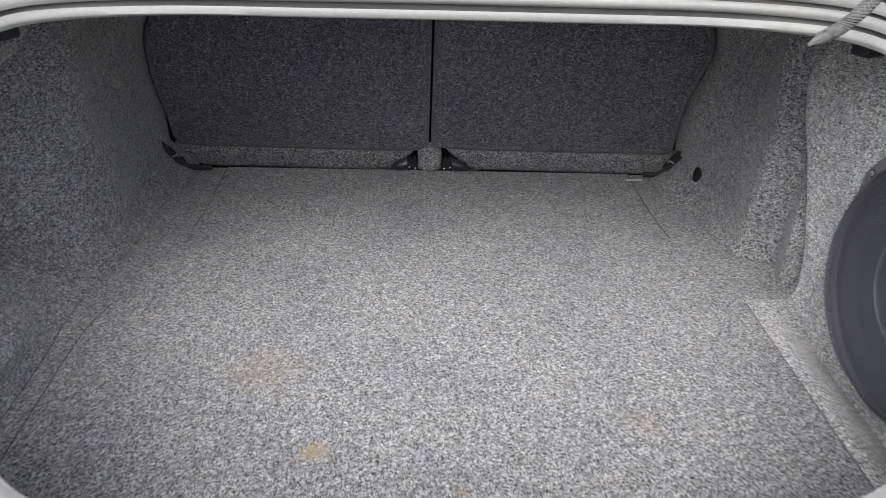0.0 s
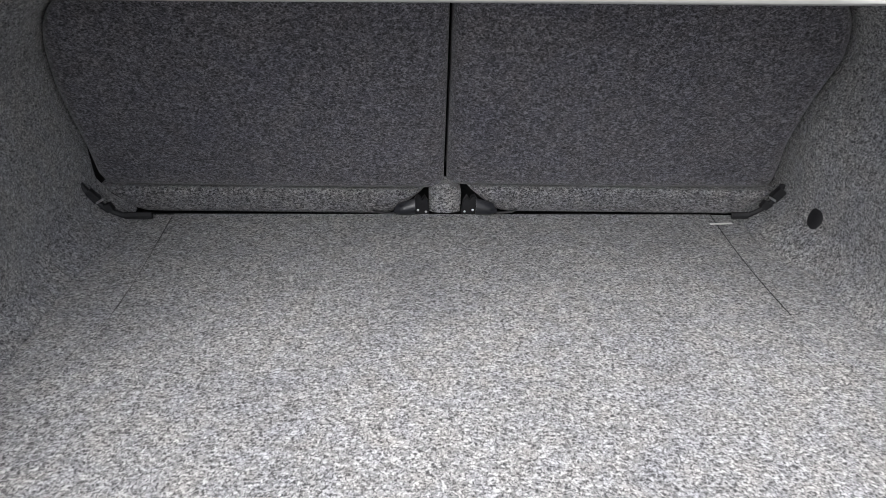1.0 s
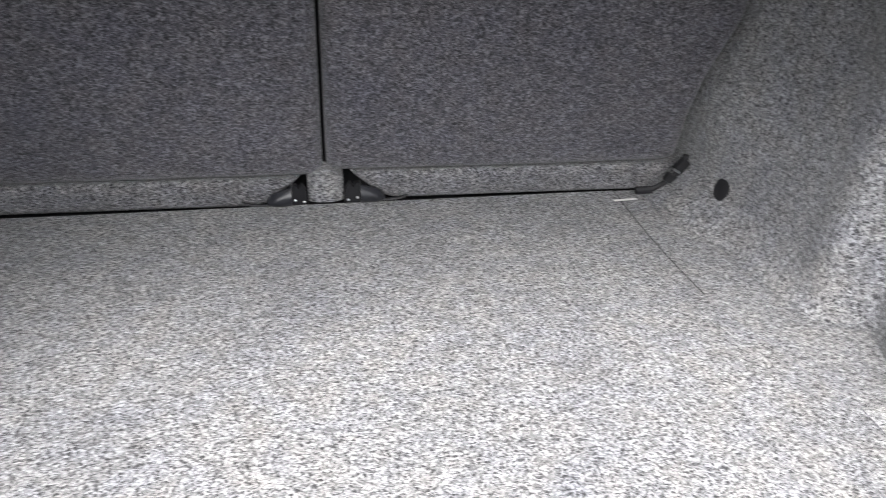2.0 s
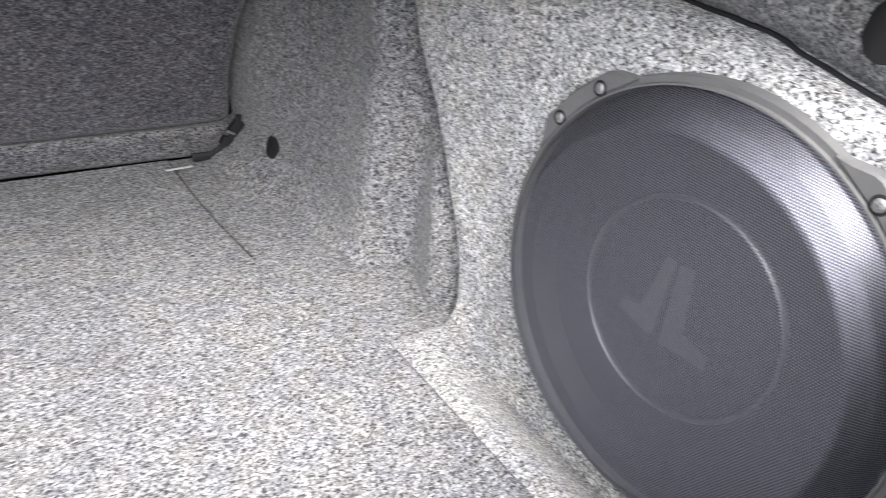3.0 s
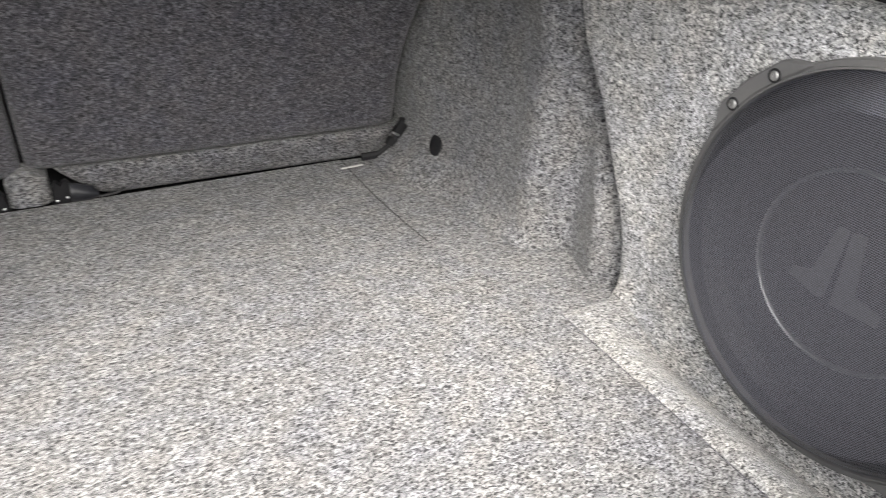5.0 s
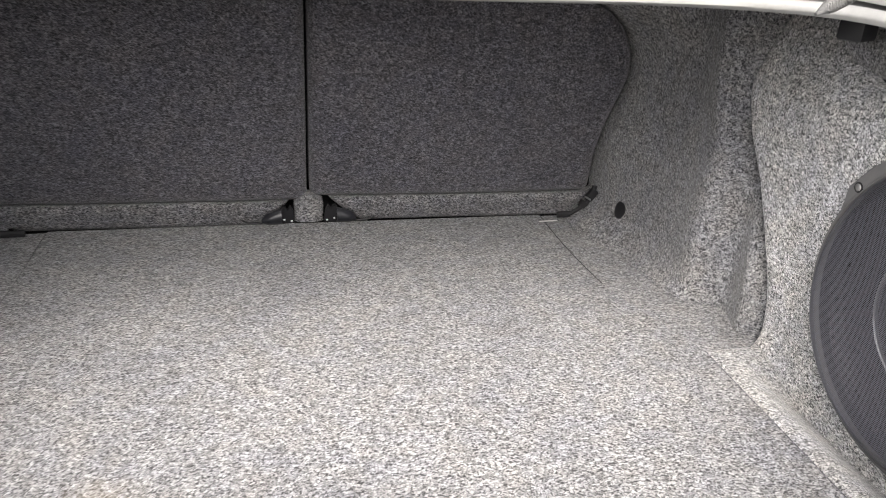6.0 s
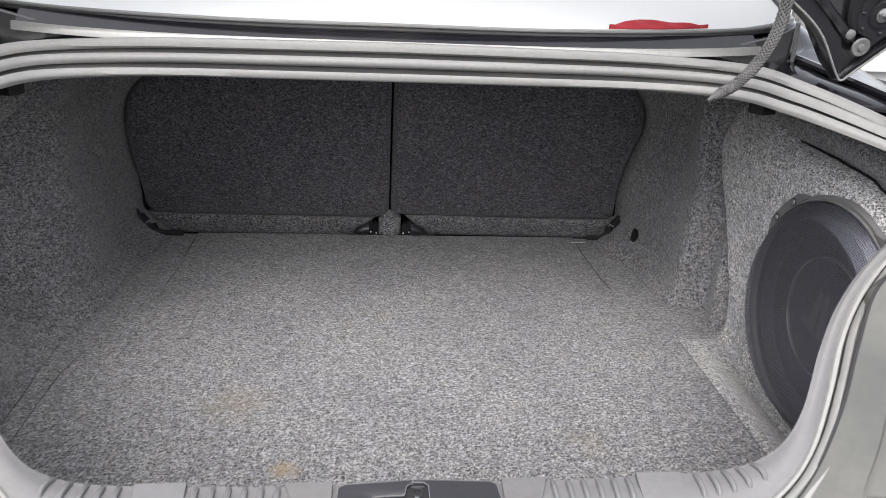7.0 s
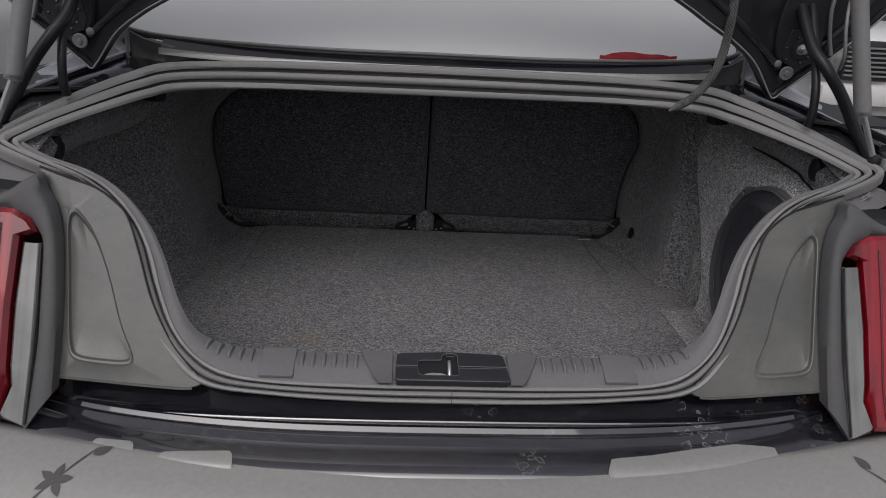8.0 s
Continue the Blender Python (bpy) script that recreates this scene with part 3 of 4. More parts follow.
def flap_face(u, v):
    y = 0.50 + 0.468 * v
    x0, x1 = 0.4665 + 0.0012 * noise.noise((y * 30, 1, 1)), 0.540 + 0.03 * smooth(0.95, 0.70, y)
    x = x0 + (x1 - x0) * u
    edge = 0.004 * math.exp(-min(u * 0.07, (1 - v) * 0.466) / 0.0022)
    return Vector((x, y, 0.0058 - edge - 0.042 * smooth(0.476, 0.560, x) * smooth(0.965, 0.87, y)))


part("flap_edge", tube([(0.4658 + 0.0012 * noise.noise((y * 30, 1, 1)), y, 0.0022) for y in [0.50 + 0.0466 * k for k in range(11)]], 0.0010, 6, 60), SEAT_CARPET, enc, "dark cut edge of the flap")
part("floor_flap", shell(flap_face, 24, 70, (0, 0, -0.006)), LOOSE_CARPET, enc, "pale carpet flap lying on the boot floor", sharp=60)

sub = empty("subwoofer", "round black subwoofer with a perforated steel grille", "subwoofer")
UP = (Vector((0, 0, 1)) - FN * FN.z).normalized()
ALONG = UP.cross(FN)
# local x runs along the boot to the rear, y up, z out of the box
SUB = Matrix((ALONG, UP, FN)).transposed().to_4x4()
SUB.translation = CENTRE
SUB = SUB @ Matrix.Diagonal((1.089, 1.089, 1.089, 1.0))
part("basket_rim", turned([(0.1490, -0.035), (0.1490, -0.003), (0.1478, 0.0), (0.1442, 0.0), (0.1436, 0.0030), (0.1424, 0.0030), (0.1416, -0.002), (0.1412, -0.02)], SUB, 96), BASKET, sub, "dark grey moulded frame")
for a in (136.6, 46.6, -43.4):
    pts = [(r * math.cos(radians(a + d)), r * math.sin(radians(a + d))) for d, r in ((-20, 0.1470), (-16.5, 0.1510), (-13, 0.1560), (-11, 0.1574), (0, 0.1576), (11, 0.1574), (13, 0.1560), (16.5, 0.1510), (20, 0.1470), (16, 0.1448), (8, 0.1444), (0, 0.1443), (-8, 0.1444), (-16, 0.1448))]
    part("mounting_lug", plate(pts, lambda p, q, h: SUB @ Vector((p, q, h - 0.011)), 0.0125, 0.0015), BASKET, sub)
    for d in (-7.95, 7.95):
        m = SUB @ Matrix.Translation((0.1492 * math.cos(radians(a + d)), 0.1492 * math.sin(radians(a + d)), 0.0014))
        # Flat black disc paints the shade of the recess round each screw.
        part("recess_shade", turned([(0, 0.0004), (0.0049, 0.0004), (0.0053, 0.0002), (0.0053, -0.002)], m, 24), BLACK_PLASTIC, sub)
        head = turned([(0.0036, 0.0004), (0.0036, 0.0008), (0.0029, 0.0014), (0.0014, 0.0016), (0.0010, 0.0011), (0, 0.0011)], m, 20)
        for q in (20, 110):
            box((0.0046, 0.0009, 0.0006), m @ Matrix.Translation((0, 0, 0.0016)) @ pose(0, 0, 0, 0, 0, q + a), 0, 1, head)
        part("screw", head, SCREW, sub, "cross-head zinc screw")

# grille: a steel sheet with round holes in rows, pressed to a shallow drum
DRUM = [(0.0, 0.0226), (0.068, 0.0225), (0.1202, 0.0221), (0.1224, 0.0213), (0.1322, 0.0130), (0.1334, 0.0112), (0.1400, 0.0014), (0.1414, 0.0006)]
ARC = [0.0]
for (ra, ha), (rb, hb) in zip(DRUM, DRUM[1:]):
    ARC.append(ARC[-1] + math.hypot(rb - ra, hb - ha))


def on_drum(px, py, sink=0.0):
    s = math.hypot(px, py)
    s = min(s, ARC[-1])
    r, h = float(np.interp(s, ARC, [d[0] for d in DRUM])), float(np.interp(s, ARC, [d[1] for d in DRUM]))
    k = r / s if s > 1e-9 else 0.0
    return SUB @ Vector((px * k, py * k, h - sink))


PITCH = 0.00172
verts, faces, known = [], [], {}


def vert(px, py):
    key = (round(px * 2e5), round(py * 2e5))
    if key not in known:
        known[key] = len(verts)
        verts.append(on_drum(px, py))
    return known[key]


n = int(ARC[-1] / PITCH) + 2
for j in range(-int(n * 1.2), int(n * 1.2) + 1):
    for i in range(-n - n, n + n + 1):
        cx, cy = (i + 0.5 * (j % 2)) * PITCH, j * PITCH * 0.8660254
        if math.hypot(cx, cy) > ARC[-1] + PITCH * 0.3:
            continue
        outer = [vert(cx + PITCH * 0.57735 * math.sin(k * math.pi / 3), cy + PITCH * 0.57735 * math.cos(k * math.pi / 3)) for k in range(6)]
        inner = [vert(cx + PITCH * 0.375 * math.sin(k * math.pi / 3), cy + PITCH * 0.375 * math.cos(k * math.pi / 3)) for k in range(6)]
        for k in range(6):
            faces.append((outer[k], outer[(k + 1) % 6], inner[(k + 1) % 6], inner[k]))
me = bpy.data.meshes.new("grille")
me.from_pydata(verts, [], faces)
me.materials.append(GRILLE)
grille = new("grille", me)
grille.parent = sub
tagged(grille, "perforated dark steel grille with a bright bevelled rim")

part("cone", turned([(0.1415, -0.006), (0.135, -0.003), (0.124, -0.002), (0.112, -0.014), (0.078, -0.018), (0.074, -0.0155), (0.0, -0.0145)], SUB, 72), CONE, sub, "matt black cone and rubber surround")
part("trim_ring", turned([(0.0722, 0.0000), (0.0725, 0.0030), (0.0737, 0.0042), (0.0751, 0.0030), (0.0753, -0.001)], SUB @ Matrix.Translation((-0.003, -0.001, -0.0155)), 96), RING_METAL, sub, "thin satin metal ring round the dust cap")
lay = lambda p, q, h: SUB @ Vector((p, q, -0.0150 + h))
part("emblem", plate([(-0.0198, 0.0290), (-0.0120, 0.0290), (-0.0140, -0.0270), (-0.0190, -0.0285), (-0.0440, -0.0225), (-0.0430, -0.0160), (-0.0285, -0.0118)], lay, 0.0022, 0.0004), LOGO, sub, "plain grey slanted shape seen through the grille")
part("emblem", plate([(-0.0091, 0.0290), (0.0006, 0.0309), (0.0074, -0.0137), (0.0287, -0.0176), (0.0287, -0.0263), (-0.0072, -0.0292)], lay, 0.0022, 0.0004), LOGO, sub, "plain grey slanted shape seen through the grille")

# ---- the car's rear body round the opening ----
car = empty("car", "grey car with its boot lid open", "car")
INNER = [(0, .375, .164), (.10, .375, .164), (.204, .377, .166), (.258, .381, .173), (.292, .390, .186), (.319, .405, .211), (.340, .429, .248), (.356, .454, .287), (.376, .474, .320), (.408, .494, .350), (.452, .521, .366), (.512, .550, .375),
         (.556, .583, .384), (.550, .612, .392), (.520, .660, .405), (.474, .730, .419), (.452, .785, .4225), (.418, .845, .4245), (.30, .879, .4245), (.15, .884, .424), (0, .885, .424)]
OUTER = [(0, .370, .142), (.10, .370, .143), (.205, .372, .148), (.289, .375, .160), (.335, .397, .197), (.362, .424, .240), (.381, .454, .288), (.399, .478, .325), (.427, .493, .349), (.462, .510, .363), (.518, .533, .371), (.590, .578, .384),
         (.606, .600, .390), (.594, .630, .398), (.573, .675, .412), (.535, .748, .433), (.495, .815, .450), (.447, .863, .463), (.32, .886, .469), (.15, .890, .471), (0, .891, .472)]


def loop_curve(points, t):
    """t from 0 to 1 once round: up the near side, along the rail and down the far side."""
    s = 1 - abs(2 * t - 1)
    p = curve_at(points, s)
    if t > 0.5:
        p.x = -p.x
    return p


# profile across the flange: (way across, height)
RIBS = [(-0.01, -0.005), (0.0, -0.001), (0.03, 0.0012), (0.16, 0.0020), (0.21, 0.0008), (0.235, -0.0090), (0.325, -0.0095), (0.345, -0.0010), (0.39, 0.0035), (0.47, 0.0050), (0.55, 0.0040), (0.60, 0.0005), (0.62, -0.0085), (0.695, -0.0090), (0.715, -0.0015), (0.76, 0.0025), (0.88, 0.0035), (0.97, 0.0015), (1.0, -0.004), (1.01, -0.014)]


def flange(u, v):
    a, b = loop_curve(INNER, u), loop_curve(OUTER, u)
    d = loop_curve(INNER, (u + 0.004) % 1) - loop_curve(INNER, (u - 0.004) % 1)
    across = b - a
    up = across.cross(d).normalized() if d.length > 1e-6 else Vector((0, 0, 1))
    if up.z < 0:
        up = -up
    w, h = RIBS[round(v * (len(RIBS) - 1))]
    k = min(1.0, across.length / 0.045)
    return a + across * w + up * h * (0.55 + 0.45 * k)


def strip(first, last):
    count = last - first
    def fn(u, v):
        return flange(u, (first + round(v * count)) / (len(RIBS) - 1))
    return sheet(fn, 240, count, loop_u=True)


rim_loop = part("opening_flange", strip(0, 4), RUBBER, car, "pale grey ribbed flange and seal round the boot opening", sharp=50)
part("seal", strip(7, 11), RUBBER, rim_loop, "grey rubber seal", sharp=50)
part("outer_lip", strip(14, 19), RUBBER, rim_loop, "grey painted lip", sharp=50)


# Dark sheet laid under the ribs to paint in the shade of the grooves.
def channel(u, v):
    a, b = loop_curve(INNER, u), loop_curve(OUTER, u)
    low = flange(u, 5 / (len(RIBS) - 1))
    d = low - (a + (b - a) * RIBS[5][0])
    return a + (b - a) * (0.03 + 0.94 * v) + d * 0.75


part("groove_shade", sheet(channel, 240, 4, loop_u=True), GROOVE_DARK, rim_loop, "dark sheet standing for the shade in the grooves between the ribs", sharp=60)

joint = bmesh.new()
for k in range(7, 17):
    a, b = flange(0.0005, k / (len(RIBS) - 1)), flange(0.0005, (k + 1) / (len(RIBS) - 1))
    if RIBS[k][1] > -0.004 and RIBS[k + 1][1] > -0.004:
        tube([a, a.lerp(b, 0.5), b], 0.0005, 6, 2, joint)
part("seal_joint", joint, GROOVE_DARK, rim_loop, "fine joint where the seal ends meet")

# moulded sill trim inside the opening
TRIM = [(0, .420, .181), (.10, .421, .181), (.205, .423, .183), (.255, .421, .188), (.284, .419, .198), (.305, .419, .216), (.322, .428, .245), (.342, .455, .285), (.364, .477, .319), (.398, .499, .350), (.444, .527, .366), (.504, .556, .375), (.549, .588, .384)]
trim = empty("sill_trim", "grey moulded plastic trim along the boot sill", "sill trim")


def trim_at(s, w):
    """s: way from the middle to the upper end; w: 0 at the seal, 1 at the inner edge, on to 2 down to the floor."""
    b = curve_at(TRIM, s)
    a = curve_at(INNER[:13], s)
    if w <= 1:
        p = a.lerp(b, w)
        p.z += -0.003 + 0.005 * math.sin(math.pi * min(1, w * 1.05))
        return p
    q = b + Vector((0.006 * smooth(0.2, 0.6, s), 0.004, -0.004))
    k = smooth(0.33, 0.52, s)
    low = Vector((b.x * 1.03 + 0.07 * k, b.y + 0.004, -0.01 * (1 - k) + (b.z - 0.03) * k))
    return q.lerp(low, (w - 1) ** 0.8)


def trim_fn(u, v):
    t = abs(2 * u - 1)
    p = trim_at(t, v * 2 if v <= 0.5 else 1 + (v - 0.5) * 2)
    if u < 0.5:
        p.x = -p.x
    return p


part("trim_moulding", sheet(trim_fn, 120, 24), PLASTIC, trim, sharp=50)


def on_trim(x, w, lift=0.0):
    lo, hi = 0.0, 0.6
    for _ in range(30):
        mid = (lo + hi) / 2
        lo, hi = (mid, hi) if curve_at(TRIM, mid).x < abs(x) else (lo, mid)
    p = trim_at(lo, w)
    return Vector((math.copysign(p.x, x) if x else 0.0, p.y, p.z + lift))


for side in (-1, 1):
    for k in range(6):
        x = side * (0.1125 + 0.0128 * k)
        part("rib", tube([on_trim(x, 0.98, -0.0015), on_trim(x, 0.80, 0.0016), on_trim(x, 0.52, 0.0016), on_trim(x, 0.44, -0.002)], 0.0026, 8, 10), PLASTIC, trim)
    for k in range(5):
        x = side * (0.2350 + 0.0118 * k)
        part("rib", tube([on_trim(x, 0.98, -0.0015), on_trim(x, 0.80, 0.0016), on_trim(x, 0.52, 0.0016), on_trim(x, 0.44, -0.002)], 0.0024, 8, 10), PLASTIC, trim)
    a, b = on_trim(side * 0.204, 0.98), on_trim(side * 0.204, 0.10)
    part("pad", box((0.040, 0.046, 0.005), facing((a + b) / 2 + Vector((0, 0, 0.0022)), (0, -0.32, 1), 0), 0.002), PLASTIC, trim, "flat square pad")
    part("scoop", plate([(side * 0.0690, -0.0235), (side * 0.0840, -0.0235), (side * 0.0905, -0.0150), (side * 0.1005, 0.0080), (side * 0.1070, 0.0270), (side * 0.0690, 0.0270)], lambda p, q, h: Vector((p, 0.394 + q, 0.1744 + 0.25 * q + h)), 0.0018, 0.0004), SHADED_PLASTIC, trim, "flat plate beside the latch, darkened as a shaded scoop")

# latch cover in the sill
cover = empty("latch_cover", "black plastic latch cover with a keyhole-shaped opening in the sill", "latch cover")
slope = lambda p, q, h: Vector((p, 0.393 + q, 0.1712 + 0.25 * q + h))
part("cover_base", plate([(-0.064, -0.0215), (0.066, -0.0215), (0.063, 0.0215), (-0.063, 0.0215)], slope, 0.0042, 0.0005), CONE, cover)
COVER = (
    [(-0.0655, 0.0014), (-0.0396, 0.0014), (-0.0388, 0.0080), (-0.0360, 0.0105), (-0.0115, 0.0113), (-0.0095, 0.0198), (-0.0045, 0.0228), (-0.0045, 0.0256), (-0.0200, 0.0246), (-0.0590, 0.0225), (-0.0642, 0.0195)],
    [(0.0088, 0.0014), (0.0665, 0.0014), (0.0640, 0.0195), (0.0590, 0.0225), (0.0200, 0.0246), (-0.0040, 0.0256), (-0.0040, 0.0230), (0.0042, 0.0228), (0.0082, 0.0198)],
    [(-0.0655, -0.0014), (-0.0658, -0.0185), (-0.0622, -0.0223), (0.0660, -0.0223), (0.0692, -0.0185), (0.0668, -0.0014), (0.0092, -0.0014), (0.0092, -0.0120), (0.0060, -0.0140), (-0.0345, -0.0140), (-0.0386, -0.0110), (-0.0396, -0.0014)],
)
for outline in COVER:
    part("cover_plate", plate(outline, lambda p, q, h: slope(p, q, h + 0.004), 0.0035, 0.0006), COVER_BLACK, cover, "black cover plate")
    # Pale bars draw the glossy highlight along the plate outline.
    rim = [slope(a, b, 0.0072) for a, b in outline + outline[:1]]
    edge = bmesh.new()
    for a, b in zip(rim, rim[1:]):
        tube([a, a.lerp(b, 0.5), b], 0.0004, 5, 2, edge)
    part("edge_highlight", edge, PLASTIC, cover, "pale line drawn as a highlight on the plate edge")
part("striker", tube([slope(-0.0022, -0.0135, 0.004), slope(-0.0022, -0.008, 0.008), slope(-0.0022, 0.000, 0.0105), slope(-0.0022, 0.005, 0.010)], 0.0027, 10), STEEL, cover, "bright steel striker pin")
part("catch", plate([(-0.0325, -0.0135), (-0.0060, -0.0135), (-0.0068, -0.0110), (-0.0130, -0.0088), (-0.0230, -0.0086), (-0.0305, -0.0105)], lambda p, q, h: slope(p, q, h + 0.0050), 0.0015, 0.0005), STEEL, cover, "pale worn metal catch")
part("ring", tube([slope(-0.0005 + 0.0040 * math.cos(k * math.pi / 6), 0.0150 + 0.0036 * math.sin(k * math.pi / 6), 0.0056) for k in range(13)], 0.0007, 6, 36), COVER_BLACK, cover)

# jamb panels beside the opening, with a pressed pocket
def jamb(side):
    put = lambda p, q, h: Vector((side * p, 0.377 + 0.55 * (q - 0.167) - 0.86 * h, q + 0.5 * h))
    outer = [(0.296, 0.174), (0.324, 0.203), (0.350, 0.246), (0.369, 0.294), (0.388, 0.333), (0.420, 0.356), (0.458, 0.368), (0.490, 0.378), (0.478, 0.342), (0.464, 0.300), (0.454, 0.236), (0.446, 0.166), (0.37, 0.1605), (0.312, 0.157), (0.296, 0.1575), (0.288, 0.160), (0.288, 0.166)]
    pocket = rounded([(0.4525, 0.326), (0.445, 0.3345), (0.420, 0.309), (0.399, 0.265), (0.383, 0.219), (0.3660, 0.189), (0.3690, 0.1795), (0.425, 0.1835), (0.436, 0.192), (0.4435, 0.258)], 4)
    bm = bmesh.new()
    n = len(pocket)
    mx, mz = sum(p[0] for p in pocket) / n, sum(p[1] for p in pocket) / n
    rings = []
    for k, h in ((1.07, 0.0), (1.035, 0.0014), (1.0, 0.0010), (0.965, -0.0030), (0.93, -0.0040), (0.5, -0.0035)):
        rings.append([bm.verts.new(put(mx + (p - mx) * k, mz + (q - mz) * k, h)) for p, q in pocket])
    for a, b in zip(rings, rings[1:]):
        for i in range(n):
            bm.faces.new((a[i], a[(i + 1) % n], b[(i + 1) % n], b[i]))
    bm.faces.new(rings[-1])
    rim = [bm.verts.new(put(p, q, 0.0)) for p, q in outer]
    deep = [bm.verts.new(put(p, q, -0.012)) for p, q in outer]
    m = len(rim)
    edges = [bm.edges.new((rim[i], rim[(i + 1) % m])) for i in range(m)]
    ring_edges = [e for e in bm.edges if e.verts[0] in rings[0] and e.verts[1] in rings[0]]
    bmesh.ops.triangle_fill(bm, use_beauty=True, use_dissolve=False, edges=edges + ring_edges)
    for i in range(m):
        bm.faces.new((rim[i], rim[(i + 1) % m], deep[(i + 1) % m], deep[i]))
    panel = part("side_panel", bm, PAINT, car, "grey painted jamb panel with a pressed pocket", sharp=30)
    part("panel_gap", tube([put(p, q, 0.0008) for p, q in outer[:8]], 0.0013, 6, 60), BLACK_PLASTIC, panel, "dark gap along the flange")
    part("panel_foot", tube([put(p, q - 0.001, 0.0005) for p, q in outer[11:15]], 0.0016, 6, 40), PAINT, panel, "folded lower edge")


def tail_light(side):
    t = part("tail_light", shell(lambda u, v: Vector((side * (0.452 + 0.31 * u), 0.395 + 0.5 * 0.22 * v, 0.125 + 0.22 * v)), 6, 6, (0, 0.05, 0)), BLACK_PLASTIC, car, "red and clear tail light in a black housing")
    put = lambda p, q, h: Vector((side * p, 0.367 + 0.5 * (q - 0.167) - 0.9 * h, q + 0.4 * h))
    high = [(0.62, 0.314), (0.522, 0.350), (0.4845, 0.372), (0.4735, 0.354), (0.462, 0.336), (0.453, 0.305), (0.447, 0.250), (0.4445, 0.196), (0.4440, 0.152)]
    low = [(0.62, 0.310), (0.521, 0.339), (0.500, 0.337), (0.485, 0.329), (0.472, 0.315), (0.4665, 0.300), (0.4645, 0.250), (0.4635, 0.196), (0.470, 0.116)]
    def surround(u, v):
        a, b = curve_at([(p, 0, q) for p, q in high], u), curve_at([(p, 0, q) for p, q in low], u)
        c = a.lerp(b, v)
        return put(c.x, c.z, 0.008 + 0.005 * math.sin(math.pi * v) ** 0.6)
    part("housing", shell(surround, 60, 8, (0, 0.02, 0)), DARK_PLASTIC, t, "dark plastic surround")
    part("clear_lens", plate([(0.4675, 0.303), (0.4875, 0.304), (0.4905, 0.240), (0.4895, 0.179), (0.4872, 0.162), (0.4920, 0.134), (0.4940, 0.129), (0.4680, 0.122), (0.4660, 0.196)], put, 0.012, 0.003), CLEAR_LENS, t, "clear grey lens strip")
    part("red_lens", plate([(0.473, 0.314), (0.481, 0.328), (0.50, 0.337), (0.55, 0.340), (0.76, 0.340), (0.76, 0.130), (0.4960, 0.131), (0.4905, 0.162), (0.4930, 0.179), (0.4940, 0.240), (0.4910, 0.309)], put, 0.018, 0.005), RED_LENS, t, "red lens")
    for dx in (0.010, 0.034):
        rib = [(0.4990 + dx, 0.322), (0.4988 + dx, 0.270), (0.4975 + dx, 0.215), (0.4965 + dx, 0.175), (0.4990 + dx, 0.142)]
        part("lens_rib", tube([put(p, q, 0.0178) for p, q in rib], 0.0022, 8, 30, flat=0.5), RED_RIB, t, "dark red moulded rib")
    part("lens_edge", tube([put(p, q, 0.0118) for p, q in ((0.4675, 0.302), (0.4660, 0.250), (0.4662, 0.196), (0.4682, 0.124))], 0.0013, 6, 40), BLACK_PLASTIC, t, "dark edge of the clear strip")


for side in (-1, 1):
    jamb(side)
    tail_light(side)

# glossy ledge and bumper
LEDGE = [(0.400, 0.152), (0.388, 0.141), (0.376, 0.128), (0.362, 0.124), (0.350, 0.127), (0.343, 0.131), (0.336, 0.1325), (0.331, 0.1285), (0.326, 0.1300), (0.319, 0.1295), (0.313, 0.1255), (0.300, 0.1240), (0.287, 0.1220), (0.275, 0.1190), (0.267, 0.1140), (0.264, 0.104)]
def ledge(u, v):
    x = -0.475 + 0.95 * u
    y, z = LEDGE[round(v * (len(LEDGE) - 1))]
    k = (abs(x) / 0.475) ** 3
    return Vector((x, y + 0.055 * k * smooth(0.40, 0.28, y) + 0.02 * k, z + 0.006 * k))
part("ledge_bead", tube([(0.11 * k, 0.357 + 0.02 * abs(0.11 * k / 0.475) ** 3, 0.1262 + 0.005 * abs(0.11 * k / 0.475) ** 3) for k in range(-4, 5)], 0.0022, 8, 48), WET_BLACK, car, "glossy black rounded bead")
part("rear_ledge", sheet(ledge, 60, len(LEDGE) - 1), WET_BLACK, car, "glossy black ledge with water marks under the opening", sharp=50)
BUMP = [(0.292, 0.106), (0.274, 0.1140), (0.260, 0.1135), (0.224, 0.102), (0.192, 0.081), (0.168, 0.047), (0.154, 0.00), (0.150, -0.12), (0.165, -0.26), (0.21, -0.34)]
def bumper(u, v):
    x = -0.86 + 1.72 * u
    p = curve_at([(0, y, z) for y, z in BUMP], v)
    k = (abs(x) / 0.475) ** 2.4
    up = smooth(0.06, 0.20, abs(x)) * smooth(0.07, 0.11, p.z)
    return Vector((x, p.y + 0.045 * k + 0.012 * up, p.z + 0.008 * min(k, 2) * smooth(0.0, 0.12, p.z) + 0.0035 * up))
part("bumper", sheet(bumper, 70, 40), BUMPER_PAINT, car, "silver painted bumper")

# silver plates over the front edge of the ledge, drawn as pale reflections
def on_ledge(x, y, lift):
    lo, hi = 0.5, 1.0
    for _ in range(24):
        mid = (lo + hi) / 2
        lo, hi = (mid, hi) if curve_at([ledge((x + 0.475) / 0.95, k / (len(LEDGE) - 1)) for k in range(len(LEDGE))], mid).y > y else (lo, mid)
    p = curve_at([ledge((x + 0.475) / 0.95, k / (len(LEDGE) - 1)) for k in range(len(LEDGE))], lo)
    return Vector((x, y, p.z + lift))


